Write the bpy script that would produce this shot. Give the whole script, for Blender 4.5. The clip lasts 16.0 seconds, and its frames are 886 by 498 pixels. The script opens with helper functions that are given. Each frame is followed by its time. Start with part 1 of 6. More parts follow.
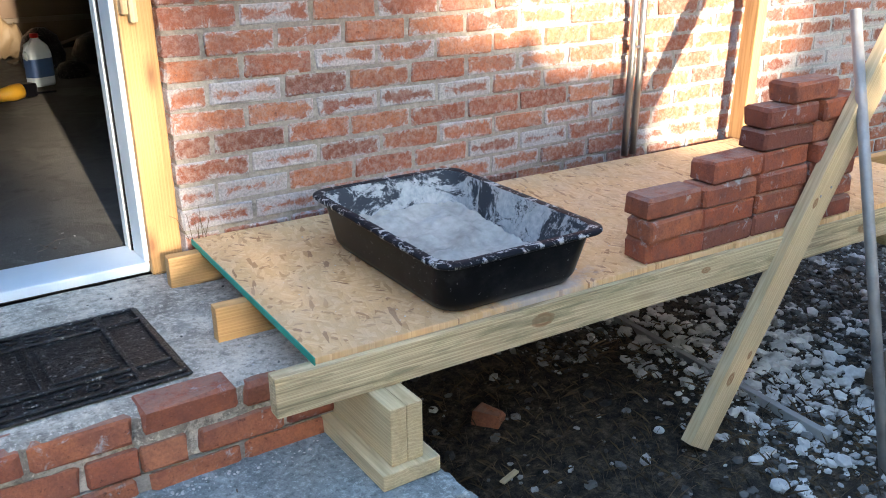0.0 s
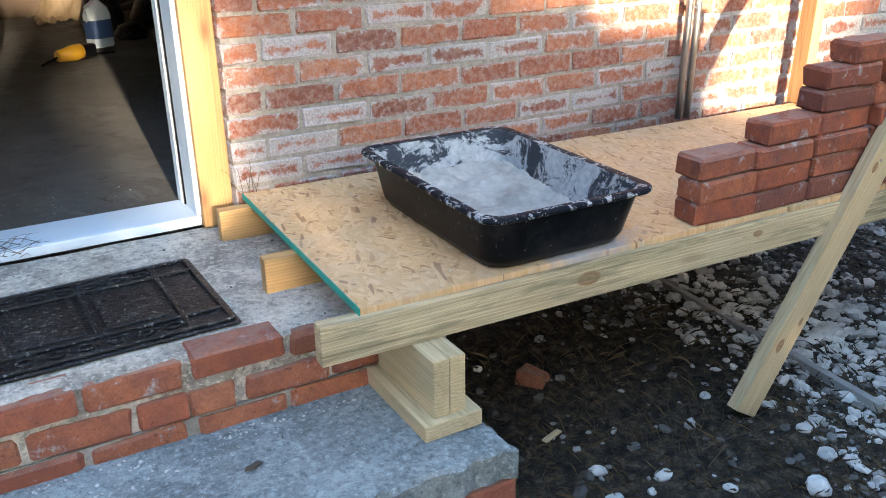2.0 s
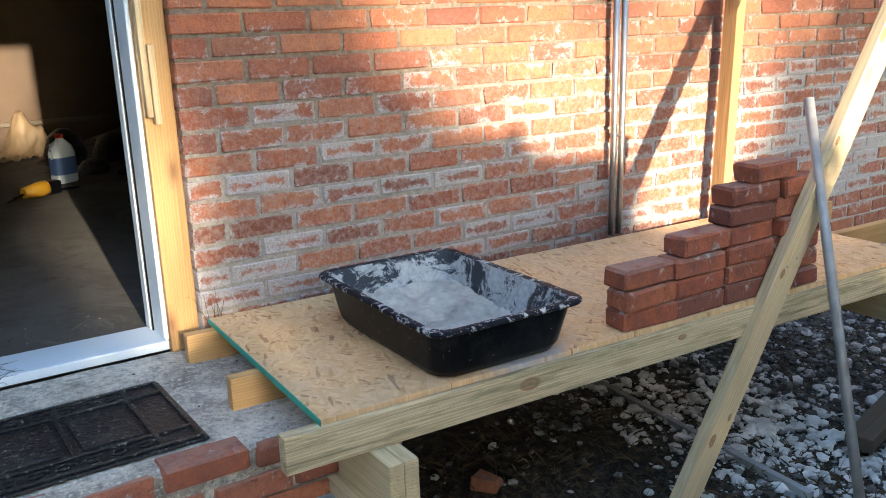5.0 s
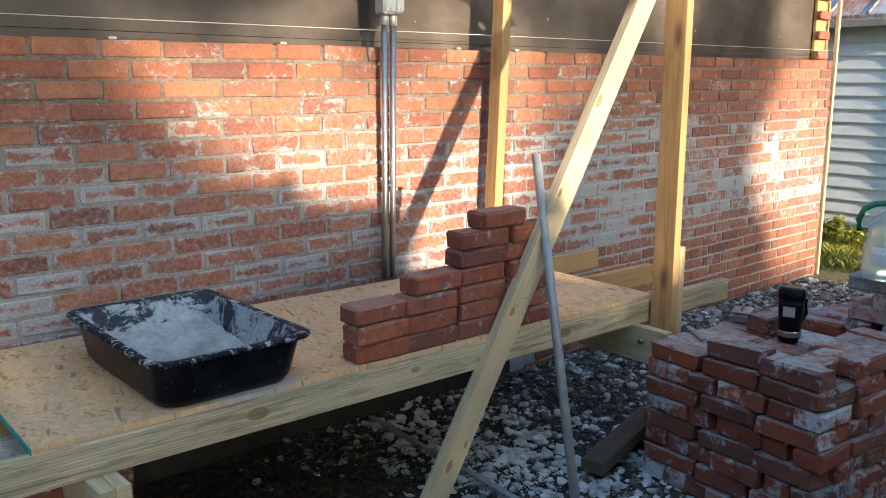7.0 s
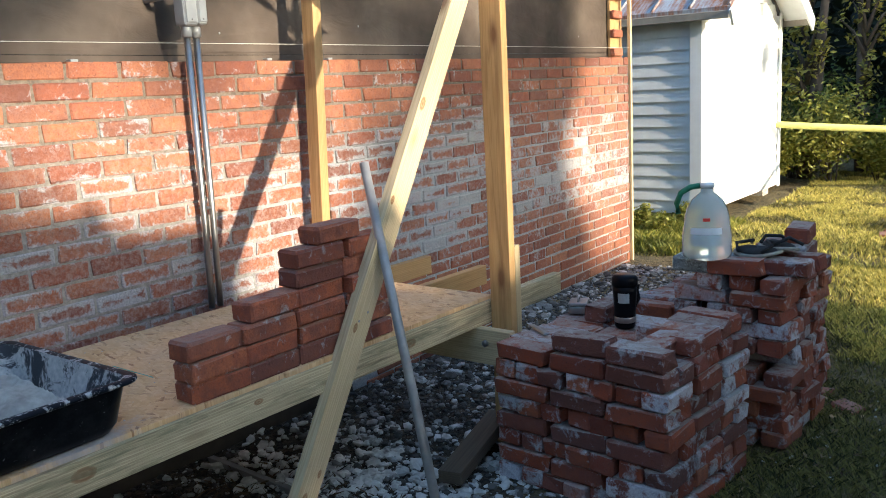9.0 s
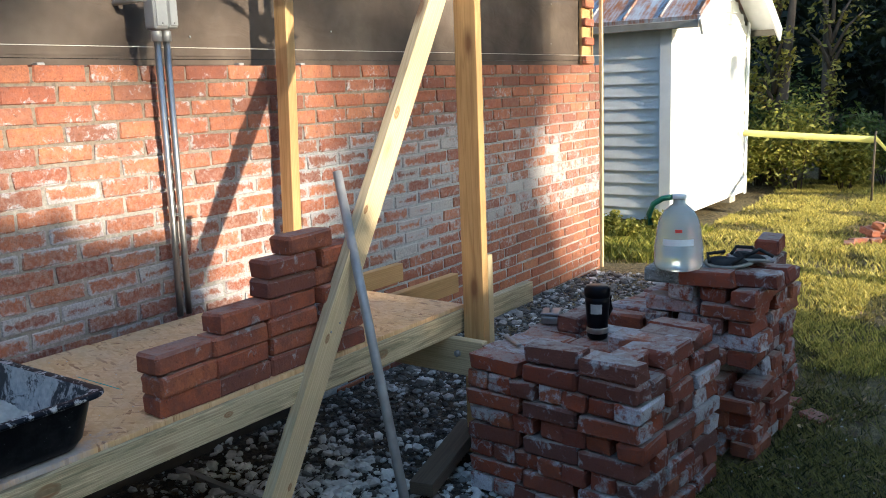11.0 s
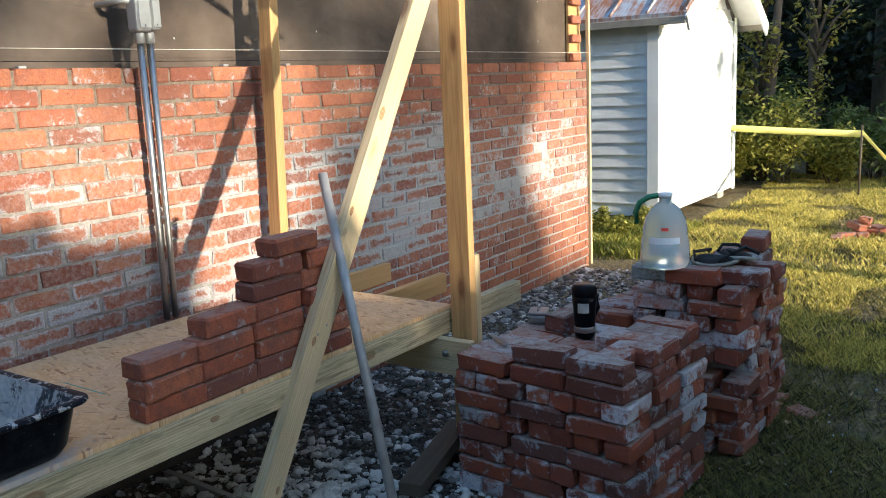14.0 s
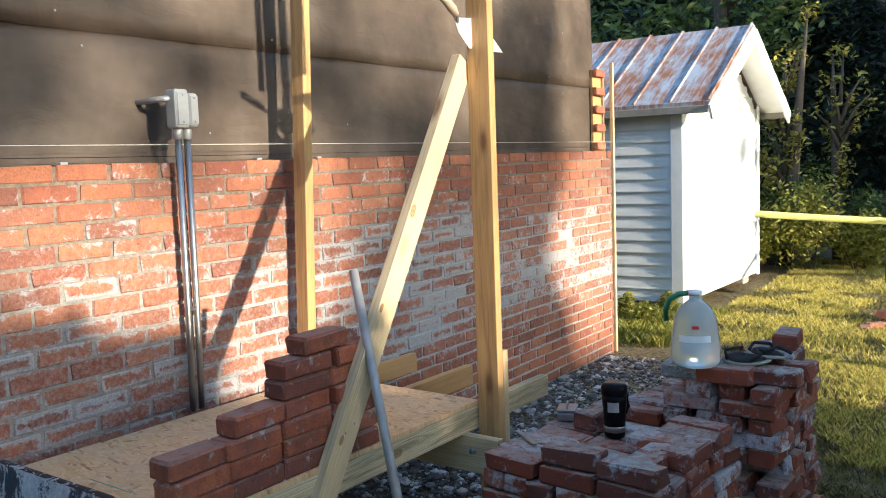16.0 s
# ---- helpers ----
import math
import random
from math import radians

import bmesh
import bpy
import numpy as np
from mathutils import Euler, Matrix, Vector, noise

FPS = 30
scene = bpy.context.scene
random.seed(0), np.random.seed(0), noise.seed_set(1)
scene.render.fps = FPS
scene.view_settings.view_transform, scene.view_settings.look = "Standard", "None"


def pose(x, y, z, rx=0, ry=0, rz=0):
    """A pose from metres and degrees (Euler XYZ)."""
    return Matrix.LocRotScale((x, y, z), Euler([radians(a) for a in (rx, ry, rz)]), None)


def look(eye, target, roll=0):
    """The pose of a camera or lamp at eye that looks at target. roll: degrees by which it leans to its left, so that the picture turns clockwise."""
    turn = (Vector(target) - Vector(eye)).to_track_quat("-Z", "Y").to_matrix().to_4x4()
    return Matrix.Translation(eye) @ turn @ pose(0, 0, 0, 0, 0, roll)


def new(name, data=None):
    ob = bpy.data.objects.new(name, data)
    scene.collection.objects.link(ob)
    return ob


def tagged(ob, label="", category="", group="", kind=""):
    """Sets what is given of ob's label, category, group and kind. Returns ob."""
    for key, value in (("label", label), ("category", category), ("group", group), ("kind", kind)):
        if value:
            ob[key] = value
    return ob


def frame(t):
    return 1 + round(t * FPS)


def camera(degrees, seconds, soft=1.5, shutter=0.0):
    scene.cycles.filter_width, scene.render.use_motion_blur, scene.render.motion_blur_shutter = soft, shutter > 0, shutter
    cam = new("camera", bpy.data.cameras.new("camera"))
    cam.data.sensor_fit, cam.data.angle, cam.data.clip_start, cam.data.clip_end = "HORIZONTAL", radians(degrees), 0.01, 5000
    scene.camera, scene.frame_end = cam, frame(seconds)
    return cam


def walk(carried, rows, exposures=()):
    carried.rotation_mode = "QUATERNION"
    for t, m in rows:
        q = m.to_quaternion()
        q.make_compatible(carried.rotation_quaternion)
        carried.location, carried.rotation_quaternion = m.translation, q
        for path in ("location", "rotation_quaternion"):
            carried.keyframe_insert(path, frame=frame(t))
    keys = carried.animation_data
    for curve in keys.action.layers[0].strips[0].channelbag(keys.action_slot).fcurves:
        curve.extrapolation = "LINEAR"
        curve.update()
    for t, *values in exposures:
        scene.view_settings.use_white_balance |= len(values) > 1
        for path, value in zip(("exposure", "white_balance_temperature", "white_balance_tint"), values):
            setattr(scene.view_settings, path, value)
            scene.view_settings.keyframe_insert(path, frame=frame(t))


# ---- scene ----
cam = camera(54.3, 16.0, soft=1.0)
PATH = [
    (0, (-0.66, -2.285, 1.407), (0.368, -0.718, 0.708), -0.7),
    (0.5, (-0.652, -2.289, 1.386), (0.317, -0.688, 0.68), -0.6),
    (1, (-0.661, -2.291, 1.376), (0.28, -0.681, 0.653), -1.0),
    (1.5, (-0.653, -2.298, 1.379), (0.274, -0.694, 0.626), -1.2),
    (2, (-0.659, -2.302, 1.376), (0.256, -0.694, 0.615), -0.9),
    (2.5, (-0.672, -2.304, 1.381), (0.225, -0.685, 0.623), -1.0),
    (3, (-0.662, -2.314, 1.378), (0.208, -0.68, 0.622), -1.7),
    (5.5, (-0.747, -2.576, 1.448), (0.35, -0.964, 1.007), -2.3),
    (6, (-0.662, -2.694, 1.438), (0.49, -1.11, 1.033), -2.0),
    (6.5, (-0.591, -2.803, 1.413), (0.656, -1.298, 0.987), 0.4),
    (7, (-0.553, -2.86, 1.438), (0.75, -1.394, 1.048), 0.1),
    (7.5, (-0.52, -2.881, 1.447), (0.892, -1.514, 1.078), -0.9),
    (8, (-0.502, -2.879, 1.434), (0.918, -1.518, 1.077), -2.2),
    (8.5, (-0.477, -2.822, 1.432), (1.025, -1.555, 1.063), -3.3),
    (9, (-0.5, -2.743, 1.412), (1.084, -1.579, 1.043), -3.0),
    (11.5, (-0.485, -2.717, 1.441), (1.143, -1.615, 1.074), -2.1),
    (12, (-0.482, -2.719, 1.442), (1.148, -1.62, 1.076), -2.0),
    (12.5, (-0.481, -2.72, 1.445), (1.15, -1.622, 1.077), -2.0),
    (13, (-0.477, -2.73, 1.448), (1.158, -1.642, 1.073), -2.2),
    (13.5, (-0.48, -2.729, 1.448), (1.156, -1.64, 1.077), -2.3),
    (14, (-0.476, -2.727, 1.45), (1.161, -1.64, 1.073), -2.6),
    (14.5, (-0.473, -2.733, 1.457), (1.164, -1.645, 1.087), -2.6),
    (15, (-0.469, -2.738, 1.463), (1.169, -1.649, 1.101), -2.6),
    (15.5, (-0.475, -2.727, 1.477), (1.159, -1.627, 1.129), -2.5),
    (16, (-0.486, -2.7, 1.522), (1.149, -1.566, 1.321), -2.1),
]
EXPOSURES = [(0, 3.25, 6150, 7), (3.2, 3.39, 6350, 7), (5.3, 2.8, 6220, 5), (7, 2.4, 5850, 2), (9, 2.23, 5680, 2), (15, 2.19, 5680, 2), (16, 2.25, 5680, 2)]
walk(cam, [(t, look(eye, target, roll)) for t, eye, target, roll in PATH], EXPOSURES)


# ---- light ----
SUN_X, SUN_Z = 0.098, 0.235
SUN_DIR = Vector((SUN_X, 1.0, -SUN_Z)).normalized()
world = bpy.data.worlds.new("sky")
scene.world = world
world.use_nodes = True
_sky = world.node_tree.nodes.new("ShaderNodeTexSky")
_sky.sky_type = "NISHITA"
_sky.sun_disc = False
_sky.sun_elevation = radians(13.2)
_sky.dust_density = 1.1
_sky.ozone_density = 1.5
_sky.sun_rotation = radians(185.6)
_bg = world.node_tree.nodes["Background"]
_bg.inputs["Strength"].default_value = 0.15
world.node_tree.links.new(_sky.outputs[0], _bg.inputs[0])
sun_data = bpy.data.lights.new("sun", "SUN")
sun_data.energy = 2.4
sun_data.angle = radians(0.9)
sun_data.color = (1.0, 0.79, 0.565)
sun = new("sun", sun_data)
sun.matrix_world = look((0, 0, 20), Vector((0, 0, 20)) + SUN_DIR)


# ---- material helpers ----
def nodes_of(name):
    m = bpy.data.materials.new(name)
    m.use_nodes = True
    nt = m.node_tree
    b = nt.nodes["Principled BSDF"]
    return m, nt, b


def N(nt, kind, **kw):
    n = nt.nodes.new(kind)
    for k, v in kw.items():
        n.inputs[k].default_value = v
    return n


def ramp(nt, src, stops):
    r = nt.nodes.new("ShaderNodeValToRGB")
    e = r.color_ramp.elements
    while len(e) < len(stops):
        e.new(0.5)
    for el, (p, c) in zip(e, stops):
        el.position = p
        el.color = (*c, 1) if len(c) == 3 else c
    nt.links.new(src, r.inputs[0])
    return r.outputs[0]


def grey(v):
    return (v, v, v)


def mix(nt, fac, a, b, mode="MIX"):
    m = nt.nodes.new("ShaderNodeMix")
    m.data_type, m.blend_type = "RGBA", mode
    for sock, v in ((m.inputs[0], fac), (m.inputs[6], a), (m.inputs[7], b)):
        if isinstance(v, (int, float)):
            sock.default_value = v
        elif isinstance(v, tuple):
            sock.default_value = (*v, 1)
        else:
            nt.links.new(v, sock)
    return m.outputs[2]


def math_node(nt, op, a, b=0.0, clamp=False):
    m = nt.nodes.new("ShaderNodeMath")
    m.operation, m.use_clamp = op, clamp
    for sock, v in zip(m.inputs, (a, b)):
        if isinstance(v, (int, float)):
            sock.default_value = v
        else:
            nt.links.new(v, sock)
    return m.outputs[0]


def coords(nt, kind="Object", scale=(1, 1, 1), rot=(0, 0, 0)):
    if kind == "World":
        src = nt.nodes.new("ShaderNodeNewGeometry").outputs["Position"]
    else:
        src = nt.nodes.new("ShaderNodeTexCoord").outputs[kind]
    if any(rot):
        turn = nt.nodes.new("ShaderNodeMapping")
        turn.inputs["Rotation"].default_value = [radians(a) for a in rot]
        nt.links.new(src, turn.inputs[0])
        src = turn.outputs[0]
    mp = nt.nodes.new("ShaderNodeMapping")
    mp.inputs["Scale"].default_value = scale
    nt.links.new(src, mp.inputs[0])
    return mp.outputs[0]


def noise_tex(nt, vec, scale, detail=4.0, rough=0.55, dist=0.0):
    n = N(nt, "ShaderNodeTexNoise", Scale=scale, Detail=detail, Roughness=rough, Distortion=dist)
    nt.links.new(vec, n.inputs["Vector"])
    return n.outputs[0]


def bump(nt, b, height, strength=0.3, dist=0.005):
    n = nt.nodes.new("ShaderNodeBump")
    n.inputs["Strength"].default_value = strength
    n.inputs["Distance"].default_value = dist
    nt.links.new(height, n.inputs["Height"])
    nt.links.new(n.outputs[0], b.inputs["Normal"])


def rand_of(nt, source):
    if source == "island":
        return nt.nodes.new("ShaderNodeNewGeometry").outputs["Random Per Island"]
    return nt.nodes.new("ShaderNodeObjectInfo").outputs["Random"]


def shifted(nt, vec, rnd, amount=37.0):
    """Coordinates moved apart for each piece, so that no two carry the same stains."""
    c = nt.nodes.new("ShaderNodeCombineXYZ")
    m = math_node(nt, "MULTIPLY", rnd, amount)
    for k in range(3):
        nt.links.new(m, c.inputs[k])
    a = nt.nodes.new("ShaderNodeVectorMath")
    a.operation = "ADD"
    nt.links.new(vec, a.inputs[0])
    nt.links.new(c.outputs[0], a.inputs[1])
    return a.outputs[0]


def plain(name, colour, rough=0.6, metal=0.0, var=0.15, scale=12.0, bump_s=0.15, kind="Object"):
    m, nt, b = nodes_of(name)
    v = coords(nt, kind)
    n = noise_tex(nt, v, scale, 5)
    n2 = noise_tex(nt, v, scale * 0.17, 3)
    lo = tuple(c * (1 - var) for c in colour)
    hi = tuple(min(1, c * (1 + var)) for c in colour)
    c1 = ramp(nt, n, [(0.3, lo), (0.7, hi)])
    c2 = mix(nt, 0.5, c1, ramp(nt, n2, [(0.35, lo), (0.65, hi)]))
    nt.links.new(c2, b.inputs["Base Color"])
    b.inputs["Roughness"].default_value = rough
    b.inputs["Metallic"].default_value = metal
    if bump_s:
        bump(nt, b, n, bump_s, 0.004)
    return m


def brick_material(name, source="object", smear=0.5, dust=0.0, dark=0.25, smear_zone=False, tint=(1, 1, 1), grain=30, pale=0.0, mixed=0.0):
    m, nt, b = nodes_of(name)
    rnd = rand_of(nt, source)
    vec = shifted(nt, coords(nt, "World"), rnd)
    flat = coords(nt, "World")
    stops = [(0.0, (0.36, 0.110, 0.056)), (0.22, (0.43, 0.155, 0.075)), (0.45, (0.35, 0.108, 0.056)),
             (0.62, (0.46, 0.18, 0.092)), (0.85, (0.29, 0.088, 0.046)), (1.0, (0.24, 0.072, 0.040))]
    stops = [(p, tuple(c * t for c, t in zip(col, tint))) for p, col in stops]
    col = ramp(nt, rnd, stops)
    if mixed:
        other = math_node(nt, "FRACT", math_node(nt, "MULTIPLY", rnd, 41.3))
        col = mix(nt, ramp(nt, other, [(0.55, grey(0.0)), (1.0, grey(mixed))]), col, (0.085, 0.042, 0.036))
        col = mix(nt, ramp(nt, other, [(0.0, grey(mixed * 0.7)), (0.25, grey(0.0))]), col, (0.46, 0.17, 0.08))
    mott = noise_tex(nt, vec, 22, 5, 0.6)
    col = mix(nt, ramp(nt, mott, [(0.35, grey(0.0)), (0.75, grey(dark * 2.2))]), col, (0.13, 0.05, 0.045))
    fine = noise_tex(nt, vec, 160, 3, 0.6)
    col = mix(nt, ramp(nt, fine, [(0.35, grey(0.4)), (0.6, grey(0.0))]), col, (0.16, 0.06, 0.04))
    pit = noise_tex(nt, vec, 75, 4, 0.75)
    col = mix(nt, ramp(nt, pit, [(0.32, grey(0.7)), (0.40, grey(0.0))]), col, (0.075, 0.028, 0.022))
    col = mix(nt, ramp(nt, pit, [(0.62, grey(0.0)), (0.72, grey(0.35))]), col, tuple(min(1, 1.35 * c * t) for c, t in zip((0.46, 0.22, 0.14), tint)))
    # mortar smeared over the face, worked in from the joints
    sm = noise_tex(nt, vec, grain, 7, 0.74, 0.9)
    wide = noise_tex(nt, vec, 9, 3, 0.6)
    sm = math_node(nt, "ADD", math_node(nt, "MULTIPLY", sm, 0.6), math_node(nt, "MULTIPLY", wide, 0.4))
    amount = math_node(nt, "MULTIPLY", ramp(nt, math_node(nt, "FRACT", math_node(nt, "MULTIPLY", rnd, 7.31)), [(0.0, grey(0.05)), (0.5, grey(0.28)), (0.8, grey(0.5)), (1.0, grey(0.8))]), smear)
    if smear_zone:
        sep = nt.nodes.new("ShaderNodeSeparateXYZ")
        nt.links.new(flat, sep.inputs[0])
        zone = ramp(nt, math_node(nt, "DIVIDE", sep.outputs[2], 1.6), [(0.0, grey(0.1)), (0.27, grey(0.35)), (0.38, grey(1.4)), (0.50, grey(1.3)), (0.58, grey(1.05)), (0.72, grey(0.8)), (0.86, grey(0.3)), (1.0, grey(0.05))])
        big = ramp(nt, noise_tex(nt, flat, 1.3, 3), [(0.3, grey(0.65)), (0.65, grey(1.15))])
        stretch = ramp(nt, math_node(nt, "DIVIDE", sep.outputs[0], 6.0), [(0.0, grey(0.9)), (0.3, grey(0.9)), (0.42, grey(0.7)), (0.50, grey(1.7)), (0.72, grey(1.6)), (0.85, grey(0.9))])
        amount = math_node(nt, "MULTIPLY", math_node(nt, "MULTIPLY", amount, zone), math_node(nt, "MULTIPLY", big, stretch))
        veil = ramp(nt, noise_tex(nt, vec, 55, 6, 0.8), [(0.44, grey(0.0)), (0.62, grey(0.44))])
        col = mix(nt, math_node(nt, "MULTIPLY", veil, zone), col, (0.40, 0.31, 0.285))
    thr = math_node(nt, "ADD", sm, math_node(nt, "MULTIPLY", amount, 0.25))
    if source == "object":
        loc = nt.nodes.new("ShaderNodeSeparateXYZ")
        nt.links.new(coords(nt, "Object"), loc.inputs[0])
        ex = math_node(nt, "SUBTRACT", 0.1, math_node(nt, "ABSOLUTE", loc.outputs[0]))
        ez = math_node(nt, "SUBTRACT", 0.0288, math_node(nt, "ABSOLUTE", loc.outputs[2]))
        edge = math_node(nt, "MINIMUM", ex, ez)
        edge = math_node(nt, "SUBTRACT", 0.013, edge)
        hold = math_node(nt, "MINIMUM", math_node(nt, "ADD", amount, math_node(nt, "MULTIPLY", zone, 0.5)), 1.0) if smear_zone else math_node(nt, "MINIMUM", amount, 1.0)
        thr = math_node(nt, "ADD", thr, math_node(nt, "MULTIPLY", math_node(nt, "MULTIPLY", edge, 8.5), hold))
    mask = ramp(nt, thr, [(0.575, grey(0.0)), (0.605, grey(0.3)), (0.65, grey(0.68)), (1.0, grey(0.85))])
    if smear:
        col = mix(nt, mask, col, ramp(nt, fine, [(0.3, (0.27, 0.30, 0.33)), (0.7, (0.54, 0.57, 0.60))]))
    if pale:
        pick = ramp(nt, math_node(nt, "FRACT", math_node(nt, "MULTIPLY", rnd, 23.7)), [(1 - pale - 0.01, grey(0.0)), (1 - pale, grey(1.0))])
        cover = ramp(nt, noise_tex(nt, vec, 14, 6, 0.75), [(0.42, grey(0.0)), (0.52, grey(0.85))])
        col = mix(nt, math_node(nt, "MULTIPLY", pick, cover), col, ramp(nt, fine, [(0.3, (0.36, 0.36, 0.40)), (0.7, (0.60, 0.60, 0.64))]))
    if dust:
        up = nt.nodes.new("ShaderNodeNewGeometry")
        sp = nt.nodes.new("ShaderNodeSeparateXYZ")
        nt.links.new(up.outputs["Normal"], sp.inputs[0])
        top = ramp(nt, sp.outputs[2], [(0.6, grey(0.0)), (0.9, grey(1.0))])
        dn = ramp(nt, noise_tex(nt, vec, 19, 8, 0.8), [(0.40, grey(0.0)), (0.50, grey(0.75)), (0.66, grey(1.0))])
        col = mix(nt, math_node(nt, "MULTIPLY", math_node(nt, "MULTIPLY", top, dn), dust), col, (0.33, 0.31, 0.275))
    nt.links.new(col, b.inputs["Base Color"])
    b.inputs["Roughness"].default_value = 0.9
    bump(nt, b, math_node(nt, "ADD", math_node(nt, "ADD", mott, math_node(nt, "MULTIPLY", pit, 0.7)), math_node(nt, "MULTIPLY", fine, 0.5)), 0.75, 0.006)
    return m


def wood_material(name, light, dark, knots=True, rough=0.62, green=0.0, spots=(), strong=0.55):
    """Sawn softwood whose grain runs along the local x axis."""
    m, nt, b = nodes_of(name)
    rnd = rand_of(nt, "object")
    v = shifted(nt, coords(nt, "Object", (0.9, 14, 14)), rnd, 9.0)
    warp = noise_tex(nt, shifted(nt, coords(nt, "Object", (2.2, 6, 6)), rnd, 5.0), 1.2, 3)
    w = N(nt, "ShaderNodeTexWave", Scale=2.6, Distortion=7.5, Detail=2.5)
    w.inputs["Detail Scale"].default_value = 0.7
    w.bands_direction = "Z"
    nt.links.new(v, w.inputs["Vector"])
    fib = noise_tex(nt, shifted(nt, coords(nt, "Object", (3.5, 150, 150)), rnd, 3.0), 1.0, 6, 0.7, 0.4)
    c = ramp(nt, w.outputs[1], [(0.1, light), (0.5, tuple(0.75 * p + 0.25 * q for p, q in zip(light, dark))), (0.8, tuple(0.9 * q for q in dark)), (0.97, tuple(0.9 * p for p in light))])
    c = mix(nt, 0.62 - 0.3 * strong, c, ramp(nt, warp, [(0.3, light), (0.7, tuple(p * 0.85 for p in light))]))
    c = mix(nt, ramp(nt, fib, [(0.42, grey(0.0)), (0.66, grey(0.6 * strong))]), c, tuple(0.8 * q for q in dark))
    if green:
        gn = noise_tex(nt, coords(nt, "World"), 2.2, 3)
        c = mix(nt, ramp(nt, gn, [(0.35, grey(0.0)), (0.7, grey(green))]), c, (0.34, 0.36, 0.22))
    if knots:
        vo = N(nt, "ShaderNodeTexVoronoi", Scale=1.0)
        nt.links.new(shifted(nt, coords(nt, "Object", (2.6, 7, 7)), rnd, 13.0), vo.inputs["Vector"])
        k = ramp(nt, vo.outputs[0], [(0.07, grey(0.9)), (0.13, grey(0.35)), (0.2, grey(0.0))])
        c = mix(nt, k, c, (0.16, 0.07, 0.03))
    for sx, sy, sz, r in spots:
        mp = nt.nodes.new("ShaderNodeMapping")
        mp.inputs["Location"].default_value = (-sx / (1.9 * r), -sy / r, -sz / r)
        mp.inputs["Scale"].default_value = (1 / (1.9 * r), 1 / r, 1 / r)
        nt.links.new(nt.nodes.new("ShaderNodeTexCoord").outputs["Object"], mp.inputs[0])
        ln = nt.nodes.new("ShaderNodeVectorMath")
        ln.operation = "LENGTH"
        nt.links.new(mp.outputs[0], ln.inputs[0])
        dist = math_node(nt, "ADD", ln.outputs["Value"], math_node(nt, "MULTIPLY", fib, 0.5))
        rings = ramp(nt, dist, [(0.3, grey(1.0)), (0.55, grey(0.6)), (0.75, grey(0.95)), (1.0, grey(0.55)), (1.3, grey(0.3)), (1.7, grey(0.0))])
        c = mix(nt, rings, c, (0.25, 0.11, 0.04))
    dirt = ramp(nt, noise_tex(nt, shifted(nt, coords(nt, "Object", (3.0, 11, 11)), rnd, 4.0), 1.6, 6, 0.7, 0.5), [(0.48, grey(0.0)), (0.68, grey(0.5))])
    c = mix(nt, dirt, c, tuple(0.5 * p + 0.4 * q for p, q in zip(light, dark)))
    if strong >= 1.0:
        soil = noise_tex(nt, coords(nt, "Object", (1.7, 9, 16)), 1.9, 6, 0.72, 0.8)
        c = mix(nt, ramp(nt, soil, [(0.50, grey(0.0)), (0.58, grey(0.45)), (0.70, grey(0.8))]), c, (0.15, 0.15, 0.085))
    streak = noise_tex(nt, shifted(nt, coords(nt, "Object", (2.2, 55, 55)), rnd, 7.0), 1.0, 5, 0.65, 0.6)
    c = mix(nt, ramp(nt, streak, [(0.52, grey(0.0)), (0.68, grey(0.55 * strong))]), c, tuple(0.55 * q for q in dark))
    nt.links.new(c, b.inputs["Base Color"])
    b.inputs["Roughness"].default_value = rough
    bump(nt, b, math_node(nt, "ADD", fib, w.outputs[1]), 0.18, 0.002)
    return m


# ---- materials ----
M_brick_wall = brick_material("fired brick with mortar smears", "object", 0.95, smear_zone=True, tint=(0.97, 0.99, 0.92), mixed=0.6)
M_brick_wall_far = brick_material("fired brick, far part of the wall", "island", 0.75, smear_zone=True, tint=(0.97, 0.99, 0.92), mixed=0.6)
M_brick_new = brick_material("clean red brick", "object", 0.12, dust=0.4, dark=0.42, tint=(0.92, 0.72, 0.58), mixed=0.7)
M_brick_pile = brick_material("reclaimed brick", "object", 0.42, dust=0.72, dark=0.34, tint=(0.66, 0.40, 0.27), grain=22, pale=0.10, mixed=0.95)
M_brick_step = brick_material("step brick", "object", 0.1, dust=0.3, dark=0.3)


